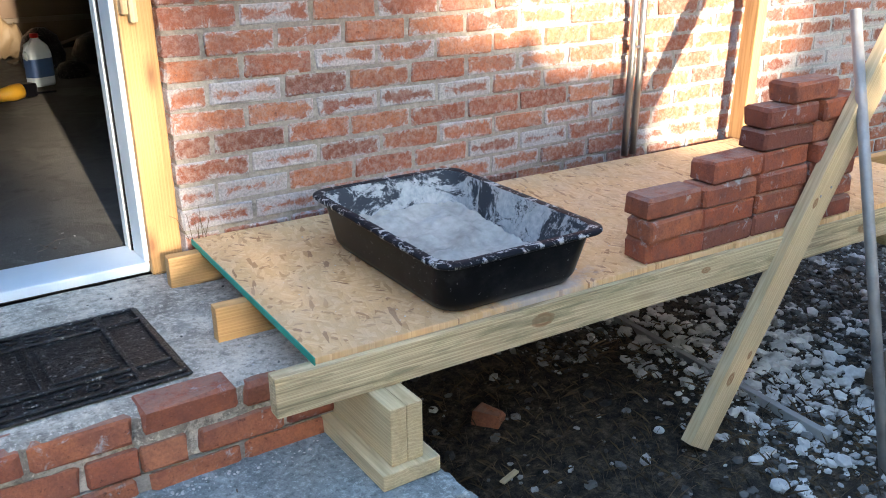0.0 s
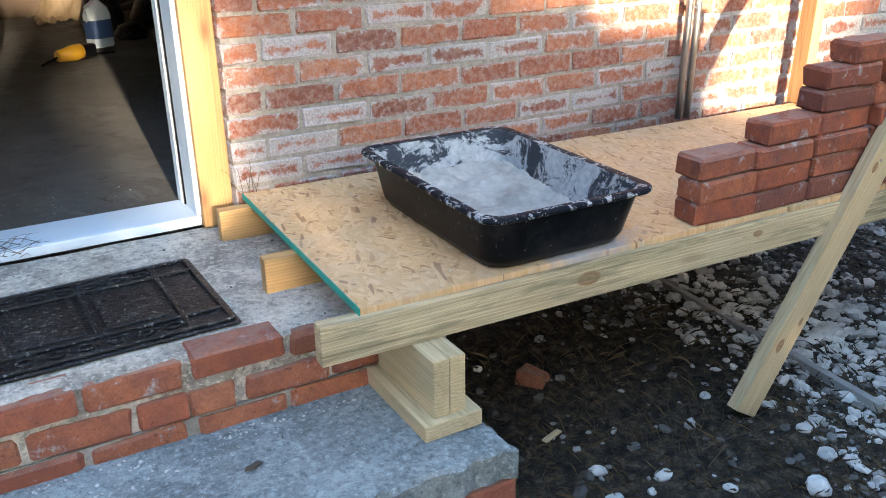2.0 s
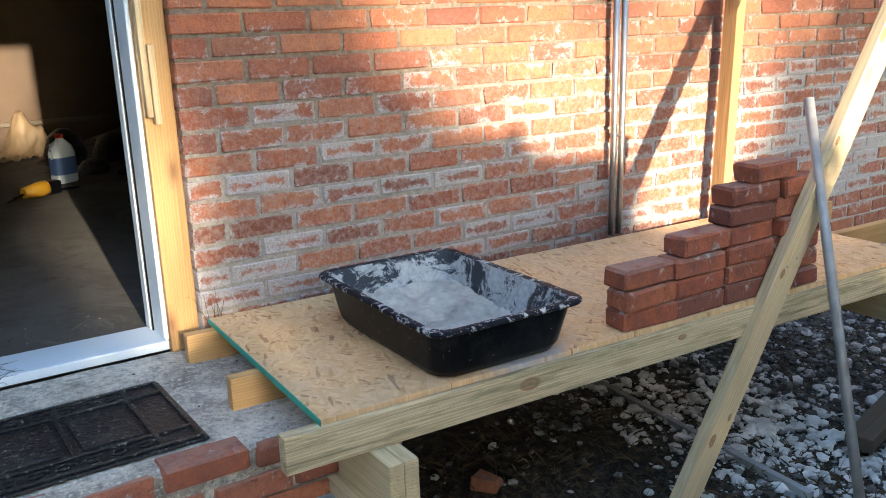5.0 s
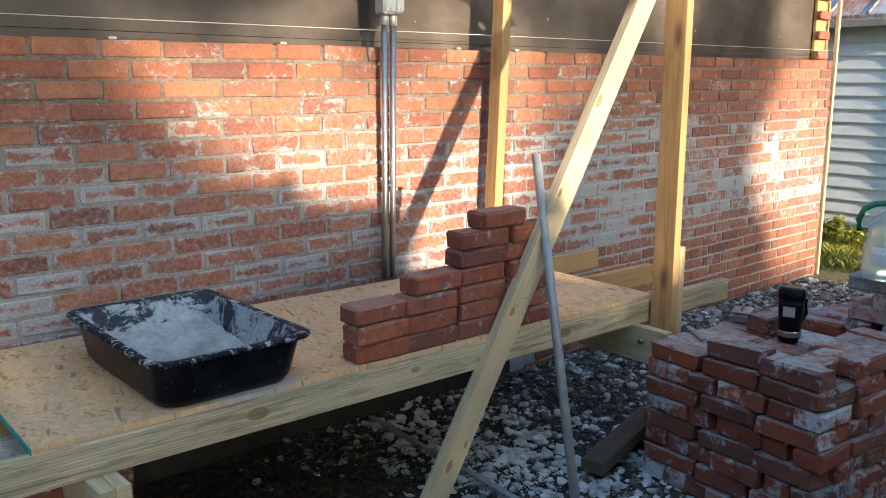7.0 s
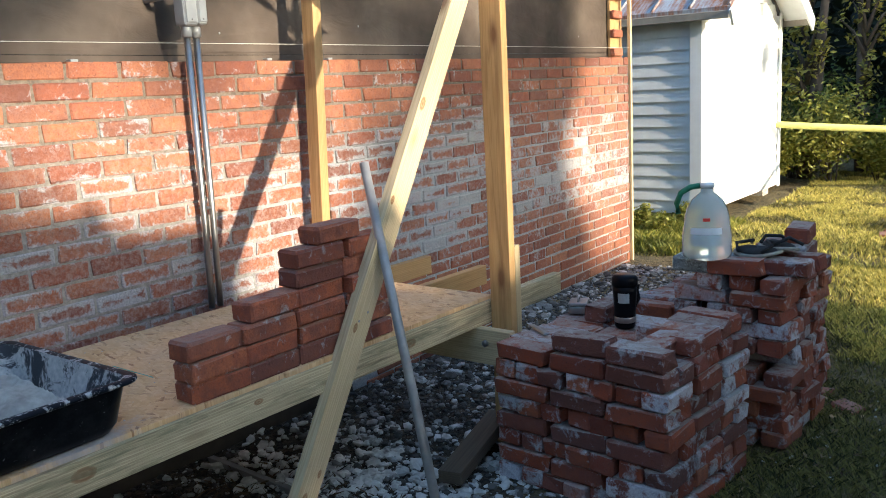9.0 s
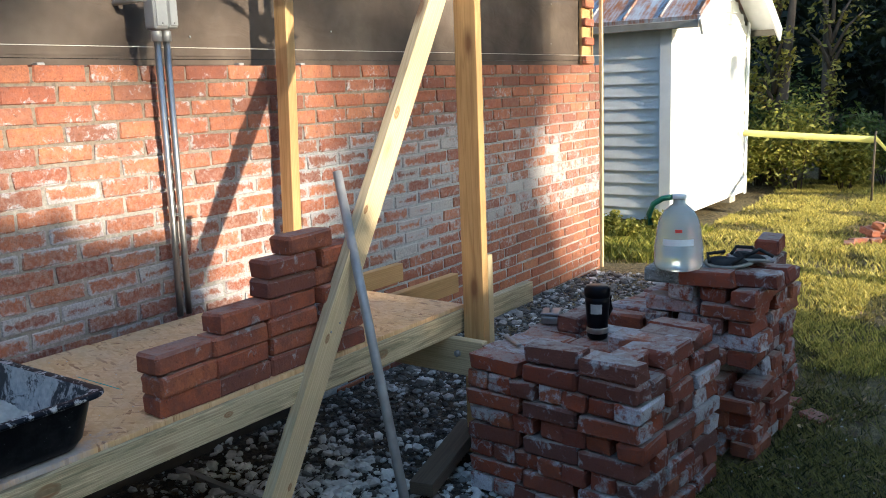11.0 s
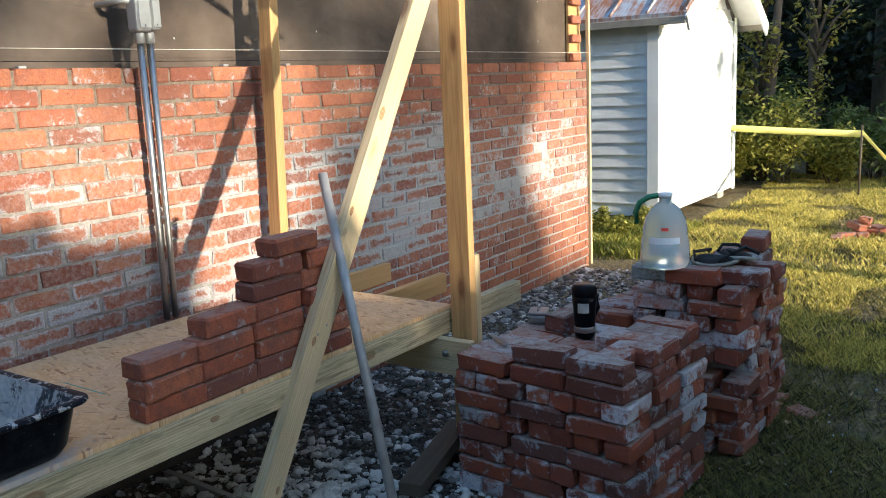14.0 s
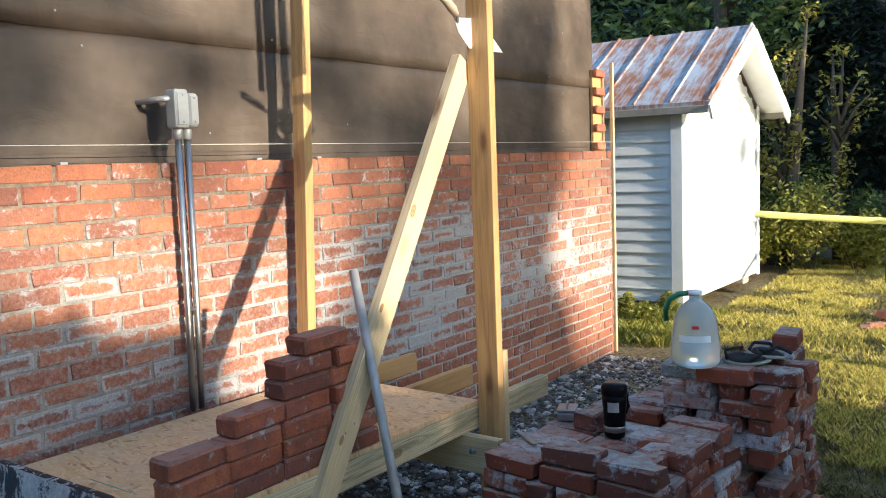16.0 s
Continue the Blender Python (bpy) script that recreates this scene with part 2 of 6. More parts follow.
def make_mortar():
    """Pale dried mortar; the newest courses on top are tooled and still dark."""
    m, nt, b = nodes_of("grey lime mortar")
    v = coords(nt, "World")
    sep = nt.nodes.new("ShaderNodeSeparateXYZ")
    nt.links.new(v, sep.inputs[0])
    n1, n2 = noise_tex(nt, v, 60, 5, 0.75), noise_tex(nt, v, 6, 4, 0.6)
    c = ramp(nt, n1, [(0.3, (0.20, 0.19, 0.175)), (0.55, (0.32, 0.30, 0.275)), (0.75, (0.45, 0.43, 0.40))])
    # cool tone mid-wall: the blue of sky-lit shade put into the mortar colour
    bluish = ramp(nt, n1, [(0.3, (0.25, 0.27, 0.285)), (0.55, (0.39, 0.41, 0.43)), (0.75, (0.52, 0.54, 0.56))])
    where = math_node(nt, "ADD", math_node(nt, "DIVIDE", sep.outputs[0], 6.0), math_node(nt, "MULTIPLY", n2, 0.08))
    c = mix(nt, ramp(nt, where, [(0.34, grey(0.0)), (0.46, grey(1.0)), (0.76, grey(1.0)), (0.86, grey(0.3))]), c, bluish)
    fresh = ramp(nt, math_node(nt, "ADD", sep.outputs[2], math_node(nt, "MULTIPLY", n2, 0.12)), [(1.12 / 2, grey(0.0)), (1.38 / 2, grey(0.9))])
    half = fresh.node.inputs[0].links[0].from_socket
    nt.links.new(math_node(nt, "MULTIPLY", half, 0.5), fresh.node.inputs[0])
    c = mix(nt, fresh, c, ramp(nt, n1, [(0.35, (0.105, 0.080, 0.060)), (0.7, (0.24, 0.185, 0.14))]))
    nt.links.new(c, b.inputs["Base Color"])
    b.inputs["Roughness"].default_value = 0.95
    bump(nt, b, n1, 0.6, 0.005)
    return m


M_mortar = make_mortar()
M_pine = wood_material("yellow pine", (0.54, 0.335, 0.14), (0.33, 0.17, 0.06))
M_treated = wood_material("treated pine", (0.66, 0.52, 0.31), (0.36, 0.25, 0.12), green=0.15)
M_front = wood_material("knotty treated pine", (0.70, 0.58, 0.37), (0.26, 0.18, 0.10), green=0.22, strong=1.0, spots=((-0.80, -0.019, 0.006, 0.024), (-0.26, -0.019, 0.012, 0.012), (0.42, -0.019, 0.0, 0.022)))
M_bracewood = wood_material("pale pine with knots", (0.68, 0.54, 0.33), (0.42, 0.29, 0.14), spots=((-0.885, -0.019, 0.012, 0.016), (-0.80, -0.019, -0.02, 0.010), (0.10, -0.019, 0.03, 0.012), (0.46, -0.019, 0.028, 0.018), (-0.34, -0.019, 0.02, 0.012)))
M_oldwood = wood_material("weathered timber", (0.10, 0.075, 0.05), (0.045, 0.035, 0.025), knots=False)
M_metal = plain("galvanised steel", (0.33, 0.33, 0.335), 0.36, 0.9, 0.2, 30, 0.08)
M_pole = plain("dull zinc-coated pipe", (0.31, 0.30, 0.29), 0.5, 0.35, 0.3, 25, 0.2)
M_boxmetal = plain("cast aluminium", (0.36, 0.37, 0.38), 0.5, 0.4, 0.08, 40, 0.1)
M_black = plain("black plastic", (0.005, 0.005, 0.007), 0.28, 0, 0.3, 20, 0.05)
M_black.node_tree.nodes["Principled BSDF"].inputs["Specular IOR Level"].default_value = 0.06
M_white = plain("white painted metal", (0.60, 0.69, 0.78), 0.45, 0, 0.06, 9, 0.05)
M_red = plain("red plastic", (0.5, 0.02, 0.015), 0.4)
M_blue = plain("blue label", (0.05, 0.10, 0.25), 0.5)
M_yellow = plain("yellow plastic", (0.62, 0.34, 0.02), 0.45)
M_greenp = plain("green plastic", (0.02, 0.16, 0.08), 0.4)
M_teal = plain("teal edge paint", (0.02, 0.30, 0.24), 0.6, 0, 0.25, 30, 0.1)
M_string = plain("white line", (0.75, 0.72, 0.65), 0.8, 0, 0.05, 30, 0)
M_tape = plain("yellow barrier tape", (0.85, 0.78, 0.24), 0.45, 0, 0.1, 5, 0)
M_gravel_pale = plain("pale limestone", (0.56, 0.54, 0.51), 0.9, 0, 0.45, 30, 0.4, "World")
M_stone = plain("limestone gravel", (0.30, 0.29, 0.275), 0.9, 0, 0.35, 9, 0.3, "World")


def make_concrete(name, base, stain, scale=2.0, grit=0.5):
    m, nt, b = nodes_of(name)
    v = coords(nt, "World")
    n1, n2 = noise_tex(nt, v, scale, 6, 0.7, 0.4), noise_tex(nt, v, scale * 9, 6, 0.75)
    n3, n4 = noise_tex(nt, v, 150, 3, 0.6), noise_tex(nt, v, 70, 5, 0.8)
    c = ramp(nt, n1, [(0.34, stain), (0.48, tuple((p + q) / 2 for p, q in zip(base, stain))), (0.56, base), (0.7, tuple(min(1, x * 1.2) for x in base))])
    c = mix(nt, ramp(nt, n2, [(0.36, grey(0.6)), (0.5, grey(0.0))]), c, tuple(x * 0.7 for x in stain))
    pale = noise_tex(nt, v, scale * 2.3, 6, 0.75, 0.8)
    c = mix(nt, ramp(nt, pale, [(0.54, grey(0.0)), (0.60, grey(0.65))]), c, tuple(min(1, x * 1.35) for x in base))
    c = mix(nt, ramp(nt, n4, [(0.38, grey(grit)), (0.46, grey(0.0))]), c, tuple(x * 0.5 for x in stain))
    c = mix(nt, ramp(nt, n4, [(0.55, grey(0.0)), (0.61, grey(grit))]), c, tuple(min(1, x * 1.6) for x in base))
    c = mix(nt, ramp(nt, n3, [(0.62, grey(0.0)), (0.70, grey(0.7))]), c, tuple(min(1, x * 1.8) for x in base))
    nt.links.new(c, b.inputs["Base Color"])
    b.inputs["Roughness"].default_value = 0.92
    bump(nt, b, math_node(nt, "ADD", n2, math_node(nt, "ADD", n3, n4)), 0.5, 0.006)
    return m


M_conc = make_concrete("worn concrete slab", (0.47, 0.43, 0.37), (0.17, 0.155, 0.135), 3.2, 0.55)
M_conc_low = make_concrete("rough concrete step", (0.27, 0.295, 0.295), (0.17, 0.19, 0.19), 4.5, 0.7)
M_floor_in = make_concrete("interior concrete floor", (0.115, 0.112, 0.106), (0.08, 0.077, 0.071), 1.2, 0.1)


def make_osb():
    """Pressed wood strands: several layers of long flakes, each with its own tone."""
    m, nt, b = nodes_of("oriented strand board")
    c = ramp(nt, noise_tex(nt, coords(nt, "Object", (7, 40, 40), (0, 0, 15)), 1.0, 7, 0.7, 0.6), [(0.35, (0.58, 0.38, 0.20)), (0.5, (0.68, 0.48, 0.28)), (0.66, (0.76, 0.57, 0.36))])
    relief = None
    for rot, sc, keep in ((12, (27, 100, 1), 1.0), (-38, (25, 92, 1), 0.6), (58, (30, 110, 1), 0.5), (-75, (24, 96, 1), 0.4)):
        base = coords(nt, "Object", sc, (0, 0, rot))
        warp = nt.nodes.new("ShaderNodeVectorMath")
        warp.operation = "ADD"
        nt.links.new(base, warp.inputs[0])
        wob = N(nt, "ShaderNodeTexNoise", Scale=0.8, Detail=3.0)
        nt.links.new(base, wob.inputs["Vector"])
        nt.links.new(wob.outputs["Color"], warp.inputs[1])
        vo = N(nt, "ShaderNodeTexVoronoi", Scale=1.0)
        nt.links.new(warp.outputs[0], vo.inputs["Vector"])
        sp = nt.nodes.new("ShaderNodeSeparateColor")
        nt.links.new(vo.outputs["Color"], sp.inputs[0])
        tone = ramp(nt, sp.outputs[0], [(0.0, (0.24, 0.11, 0.045)), (0.05, (0.44, 0.24, 0.10)), (0.12, (0.60, 0.37, 0.17)), (0.6, (0.67, 0.435, 0.215)), (1.0, (0.76, 0.53, 0.29))])
        grain = noise_tex(nt, coords(nt, "Object", (sc[0] * 1.2, sc[1] * 7, 1), (0, 0, rot)), 1.0, 4, 0.6)
        tone = mix(nt, ramp(nt, grain, [(0.4, grey(0.0)), (0.7, grey(0.35))]), tone, (0.40, 0.24, 0.12))
        k = ramp(nt, sp.outputs[1], [(keep - 0.02, grey(0.9)), (keep + 0.0, grey(0.0))]) if keep < 1 else None
        c = mix(nt, 0.85 if k is None else k, c, tone)
        edge = ramp(nt, vo.outputs["Distance"], [(0.45, grey(1.0)), (0.75, grey(0.0))])
        relief = edge if relief is None else mix(nt, k, relief, edge)
    v = coords(nt, "World")
    dirt = ramp(nt, noise_tex(nt, v, 3.0, 6, 0.7), [(0.45, grey(0.0)), (0.75, grey(0.55))])
    c = mix(nt, dirt, c, (0.50, 0.39, 0.28))
    # dried mortar dust spilt round the tub
    sep = nt.nodes.new("ShaderNodeSeparateXYZ")
    nt.links.new(v, sep.inputs[0])
    dx = math_node(nt, "DIVIDE", math_node(nt, "SUBTRACT", sep.outputs[0], 0.56), 0.36)
    dy = math_node(nt, "DIVIDE", math_node(nt, "ADD", sep.outputs[1], 0.83), 0.13)
    d = math_node(nt, "SQRT", math_node(nt, "ADD", math_node(nt, "MULTIPLY", dx, dx), math_node(nt, "MULTIPLY", dy, dy)))
    d = math_node(nt, "ADD", d, math_node(nt, "MULTIPLY", noise_tex(nt, v, 16, 5, 0.7), 0.9))
    c = mix(nt, ramp(nt, d, [(0.75, grey(0.75)), (1.5, grey(0.0))]), c, (0.42, 0.41, 0.42))
    nt.links.new(c, b.inputs["Base Color"])
    b.inputs["Roughness"].default_value = 0.75
    bump(nt, b, relief, 0.35, 0.002)
    return m


M_osb = make_osb()


def make_paper():
    m, nt, b = nodes_of("black building paper")
    v = coords(nt, "World")
    n1, n2 = noise_tex(nt, v, 2.2, 4, 0.55), noise_tex(nt, v, 14, 4, 0.6)
    c = ramp(nt, n1, [(0.34, (0.036, 0.025, 0.018)), (0.5, (0.075, 0.054, 0.040)), (0.66, (0.125, 0.095, 0.073))])
    c = mix(nt, ramp(nt, n2, [(0.4, grey(0.0)), (0.8, grey(0.35))]), c, (0.06, 0.045, 0.036))
    nt.links.new(c, b.inputs["Base Color"])
    b.inputs["Roughness"].default_value = 0.62
    crease = noise_tex(nt, coords(nt, "World", (1, 1, 2.2)), 4.5, 5, 0.55, 1.2)
    bump(nt, b, math_node(nt, "ADD", noise_tex(nt, coords(nt, "World", (1, 1, 3)), 1.6, 2), math_node(nt, "MULTIPLY", crease, 0.35)), 0.6, 0.03)
    return m


M_paper = make_paper()


def make_mortar_tub():
    m, nt, b = nodes_of("wet and dried mortar on black plastic")
    v = coords(nt, "World")
    n1, n2 = noise_tex(nt, v, 11, 7, 0.78, 0.6), noise_tex(nt, v, 60, 4, 0.6)
    mask = ramp(nt, n1, [(0.47, grey(0.0)), (0.52, grey(1.0))])
    c = mix(nt, mask, (0.02, 0.028, 0.04), ramp(nt, n2, [(0.3, (0.26, 0.29, 0.31)), (0.7, (0.46, 0.48, 0.49))]))
    nt.links.new(c, b.inputs["Base Color"])
    b.inputs["Roughness"].default_value = 0.7
    bump(nt, b, mask, 0.4, 0.004)
    return m


M_tubin = make_mortar_tub()


def make_shell():
    m, nt, b = nodes_of("black tub plastic with mortar splashes")
    v = coords(nt, "World")
    mask = ramp(nt, noise_tex(nt, v, 85, 4, 0.7), [(0.66, grey(0.0)), (0.70, grey(0.7))])
    smear = ramp(nt, noise_tex(nt, v, 9, 6, 0.75), [(0.5, grey(0.0)), (0.8, grey(0.08))])
    c = mix(nt, smear, (0.005, 0.006, 0.009), (0.3, 0.31, 0.32))
    nt.links.new(mix(nt, mask, c, (0.34, 0.36, 0.38)), b.inputs["Base Color"])
    b.inputs["Roughness"].default_value = 0.3
    b.inputs["Specular IOR Level"].default_value = 0.08
    bump(nt, b, mask, 0.3, 0.002)
    return m


M_shell = make_shell()
M_mud = plain("grey mortar mix", (0.33, 0.335, 0.315), 0.85, 0, 0.4, 38, 1.0)


def make_rim():
    m, nt, b = nodes_of("mortar-caked black rim")
    v = coords(nt, "World")
    mask = ramp(nt, noise_tex(nt, v, 34, 6, 0.75, 0.5), [(0.54, grey(0.0)), (0.58, grey(0.9))])
    nt.links.new(mix(nt, mask, (0.012, 0.014, 0.02), (0.5, 0.51, 0.52)), b.inputs["Base Color"])
    b.inputs["Roughness"].default_value = 0.45
    b.inputs["Specular IOR Level"].default_value = 0.05
    bump(nt, b, mask, 0.4, 0.003)
    return m


M_rim = make_rim()


def make_ground():
    m, nt, b = nodes_of("soil, gravel dust and grass")
    v = coords(nt, "World")
    sep = nt.nodes.new("ShaderNodeSeparateXYZ")
    nt.links.new(v, sep.inputs[0])
    n1, n2, n3 = noise_tex(nt, v, 1.4, 5, 0.6), noise_tex(nt, v, 24, 8, 0.8), noise_tex(nt, v, 90, 4, 0.7)
    soil = ramp(nt, n2, [(0.40, (0.004, 0.003, 0.002)), (0.52, (0.045, 0.033, 0.021)), (0.70, (0.20, 0.15, 0.10))])
    grass = ramp(nt, n2, [(0.36, (0.02, 0.017, 0.008)), (0.5, (0.13, 0.095, 0.04)), (0.68, (0.40, 0.30, 0.13))])
    grass = mix(nt, ramp(nt, n1, [(0.45, grey(0.0)), (0.7, grey(0.7))]), grass, (0.22, 0.18, 0.09))
    lawn = math_node(nt, "SUBTRACT", math_node(nt, "MULTIPLY", sep.outputs[1], -0.9), math_node(nt, "MULTIPLY", sep.outputs[0], -0.55))
    lawn = math_node(nt, "ADD", lawn, math_node(nt, "MULTIPLY", n1, 0.8))
    c = mix(nt, ramp(nt, math_node(nt, "MULTIPLY", lawn, 0.25), [(0.62, grey(0.0)), (0.74, grey(1.0))]), soil, grass)
    c = mix(nt, ramp(nt, n3, [(0.62, grey(0.0)), (0.76, grey(0.4))]), c, (0.16, 0.12, 0.08))
    nt.links.new(c, b.inputs["Base Color"])
    b.inputs["Roughness"].default_value = 0.95
    bump(nt, b, math_node(nt, "ADD", n2, n3), 0.8, 0.02)
    return m


M_ground = make_ground()


def make_leaf(name, lo, hi):
    m, nt, b = nodes_of(name)
    r = nt.nodes.new("ShaderNodeNewGeometry").outputs["Random Per Island"]
    nt.links.new(ramp(nt, r, [(0.0, lo), (1.0, hi)]), b.inputs["Base Color"])
    b.inputs["Roughness"].default_value = 0.55
    b.inputs["Transmission Weight"].default_value = 0.0
    t = N(nt, "ShaderNodeBsdfTranslucent")
    nt.links.new(ramp(nt, r, [(0.0, lo), (1.0, hi)]), t.inputs[0])
    ad = nt.nodes.new("ShaderNodeMixShader")
    ad.inputs[0].default_value = 0.35
    nt.links.new(b.outputs[0], ad.inputs[1])
    nt.links.new(t.outputs[0], ad.inputs[2])
    nt.links.new(ad.outputs[0], nt.nodes["Material Output"].inputs[0])
    return m


M_leaf = make_leaf("green leaves", (0.05, 0.085, 0.02), (0.16, 0.20, 0.04))
# M_leaf darkened almost to black, so the woods look shaded
M_leaf_dark = make_leaf("leaves darkened as if shaded", (0.008, 0.013, 0.006), (0.03, 0.042, 0.014))
# lighter than M_leaf, so that brush in the sun looks lit
M_weed = make_leaf("yellow-green weeds", (0.12, 0.15, 0.02), (0.42, 0.38, 0.07))
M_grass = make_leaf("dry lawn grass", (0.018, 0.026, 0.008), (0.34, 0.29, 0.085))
# brighter copy of M_grass for the sunlit stretch of lawn
M_grass_lit = make_leaf("lawn grass brightened for sun", (0.20, 0.20, 0.03), (0.85, 0.70, 0.18))
M_straw = make_leaf("dead straw", (0.025, 0.018, 0.01), (0.17, 0.115, 0.06))
M_dead_leaf = make_leaf("fallen leaves", (0.06, 0.03, 0.012), (0.48, 0.33, 0.16))
M_bark = plain("tree bark", (0.10, 0.075, 0.055), 0.9, 0, 0.4, 14, 0.8)


# ---- mesh helpers ----
def mesh_of(bm, name):
    me = bpy.data.meshes.new(name)
    bm.to_mesh(me)
    bm.free()
    return me


def part(name, bm, material, parent=None, label=""):
    me = mesh_of(bm, name) if isinstance(bm, bmesh.types.BMesh) else bm
    if material and not me.materials:
        me.materials.append(material)
    ob = new(name, me)
    if parent:
        ob.parent = parent
    if label:
        ob["label"] = label
    return ob


def empty(name, m=None):
    ob = new(name)
    if m is not None:
        ob.matrix_basis = m
    return ob


def block(lo, hi, bevel=0.0, seg=1, bm=None):
    """A box from corner lo to corner hi, its edges eased by bevel."""
    b2 = bmesh.new()
    bmesh.ops.create_cube(b2, size=1)
    for v in b2.verts:
        v.co = Vector([(lo[k] + hi[k]) / 2 + v.co[k] * (hi[k] - lo[k]) for k in range(3)])
    if bevel:
        bmesh.ops.bevel(b2, geom=b2.edges[:], offset=bevel, segments=seg, profile=0.6, affect="EDGES")
    if bm is None:
        return b2
    me = mesh_of(b2, "tmp")
    bm.from_mesh(me)
    bpy.data.meshes.remove(me)
    return bm


def tube(points, radius, sides=14, bm=None, caps=True):
    bm = bm or bmesh.new()
    rings = []
    pts = [Vector(p) for p in points]
    rad = radius if isinstance(radius, (list, tuple)) else [radius] * len(pts)
    for i, p in enumerate(pts):
        d = (pts[min(i + 1, len(pts) - 1)] - pts[max(i - 1, 0)]).normalized()
        q = d.to_track_quat("Z", "Y")
        rings.append([bm.verts.new(p + q @ Vector((rad[i] * math.cos(a), rad[i] * math.sin(a), 0)))
                      for a in (2 * math.pi * k / sides for k in range(sides))])
    for a, b in zip(rings, rings[1:]):
        for k in range(sides):
            f = bm.faces.new((a[k], a[(k + 1) % sides], b[(k + 1) % sides], b[k]))
            f.smooth = True
    if caps:
        bm.faces.new(list(reversed(rings[0])))
        bm.faces.new(rings[-1])
    return bm


def lathe(profile, sides=28, bm=None):
    """A turned shape from (radius, height) pairs."""
    bm = bm or bmesh.new()
    rings = [[bm.verts.new((max(r, 1e-4) * math.cos(a), max(r, 1e-4) * math.sin(a), z))
              for a in (2 * math.pi * k / sides for k in range(sides))] for r, z in profile]
    for a, b in zip(rings, rings[1:]):
        for k in range(sides):
            f = bm.faces.new((a[k], a[(k + 1) % sides], b[(k + 1) % sides], b[k]))
            f.smooth = True
    return bm


def board(name, centre, size, turn, material, parent=None, label="", bevel=0.003):
    """A sawn board: size along its own x, y, z; turn in degrees."""
    x, y, z = (s / 2 for s in size)
    ob = part(name, block((-x, -y, -z), (x, y, z), bevel, 2), material, parent, label)
    ob.matrix_basis = pose(*centre, *turn)
    return ob


def beam_between(name, a, b, w, h, material, parent=None, label="", roll=0.0):
    """A board of section w by h from a to b; h lies in the upright plane through it."""
    a, b = Vector(a), Vector(b)
    d = b - a
    ob = part(name, block((-d.length / 2, -w / 2, -h / 2), (d.length / 2, w / 2, h / 2), 0.003, 2), material, parent, label)
    xa = d.normalized()
    ya = Vector((0, 0, 1)).cross(xa)
    ya = ya.normalized() if ya.length > 1e-4 else Vector((0, 1, 0))
    za = xa.cross(ya)
    r = Matrix((xa, ya, za)).transposed().to_4x4()
    ob.matrix_basis = Matrix.Translation((a + b) / 2) @ r @ pose(0, 0, 0, roll, 0, 0)
    return ob


def joined(name, verts, faces, material, parent=None, smooth=False):
    me = bpy.data.meshes.new(name)
    me.from_pydata(verts, [], faces)
    me.materials.append(material)
    if smooth:
        me.polygons.foreach_set("use_smooth", [True] * len(me.polygons))
    ob = new(name, me)
    if parent:
        ob.parent = parent
    return ob


def rough_brick(rng, size, worn=0.0015, chip=0.0, ease=0.004):
    """One brick with eased, slightly uneven edges, centred on the origin."""
    x, y, z = (s / 2 for s in size)
    bm = block((-x, -y, -z), (x, y, z), ease + worn, 1)
    for v in bm.verts:
        v.co += Vector([rng.uniform(-worn, worn) for _ in range(3)])
    if chip:
        for v in rng.sample(bm.verts[:], 3):
            v.co *= 1 - chip * rng.random()
    return mesh_of(bm, "brick")

# ---- ground ----
def ground_height(x, y):
    h = 0.03 * noise.noise(Vector((x * 0.5, y * 0.5, 0.3))) + 0.012 * noise.noise(Vector((x * 3, y * 3, 1.7)))
    return h


def build_ground():
    def axis(lo, hi, step, far):
        a = list(np.arange(lo, hi, step))
        d, out = step, []
        p = hi
        while p < far:
            out.append(p)
            d *= 1.35
            p += d
        out.append(far)
        d, p, left = step, lo, []
        while p > -far:
            d *= 1.35
            p -= d
            left.append(max(p, -far))
        return sorted(set(round(float(v), 4) for v in left + a + out))

    xs, ys = axis(-1.5, 10.0, 0.12, 400), axis(-4.0, 1.0, 0.12, 400)
    verts = [(x, y, ground_height(x, y) if abs(x) < 30 and abs(y) < 30 else 0.0) for y in ys for x in xs]
    n = len(xs)
    faces = [(j * n + i, j * n + i + 1, (j + 1) * n + i + 1, (j + 1) * n + i) for j in range(len(ys) - 1) for i in range(n - 1)]
    ob = joined("ground", verts, faces, M_ground, smooth=True)
    return tagged(ob, "dark damp soil turning into dry yellow lawn", "ground", kind="structure")


build_ground()

# ---- house ----
DECK = 0.60
TOP = 1.558
WALL_END = 5.70
COURSE = 0.0677

house_wall = part("wall_house", block((-0.02, 0.121, 0.0), (5.64, 0.17, 3.4)), M_paper)
tagged(house_wall, "framed house wall covered with black building paper", "wall", kind="structure")


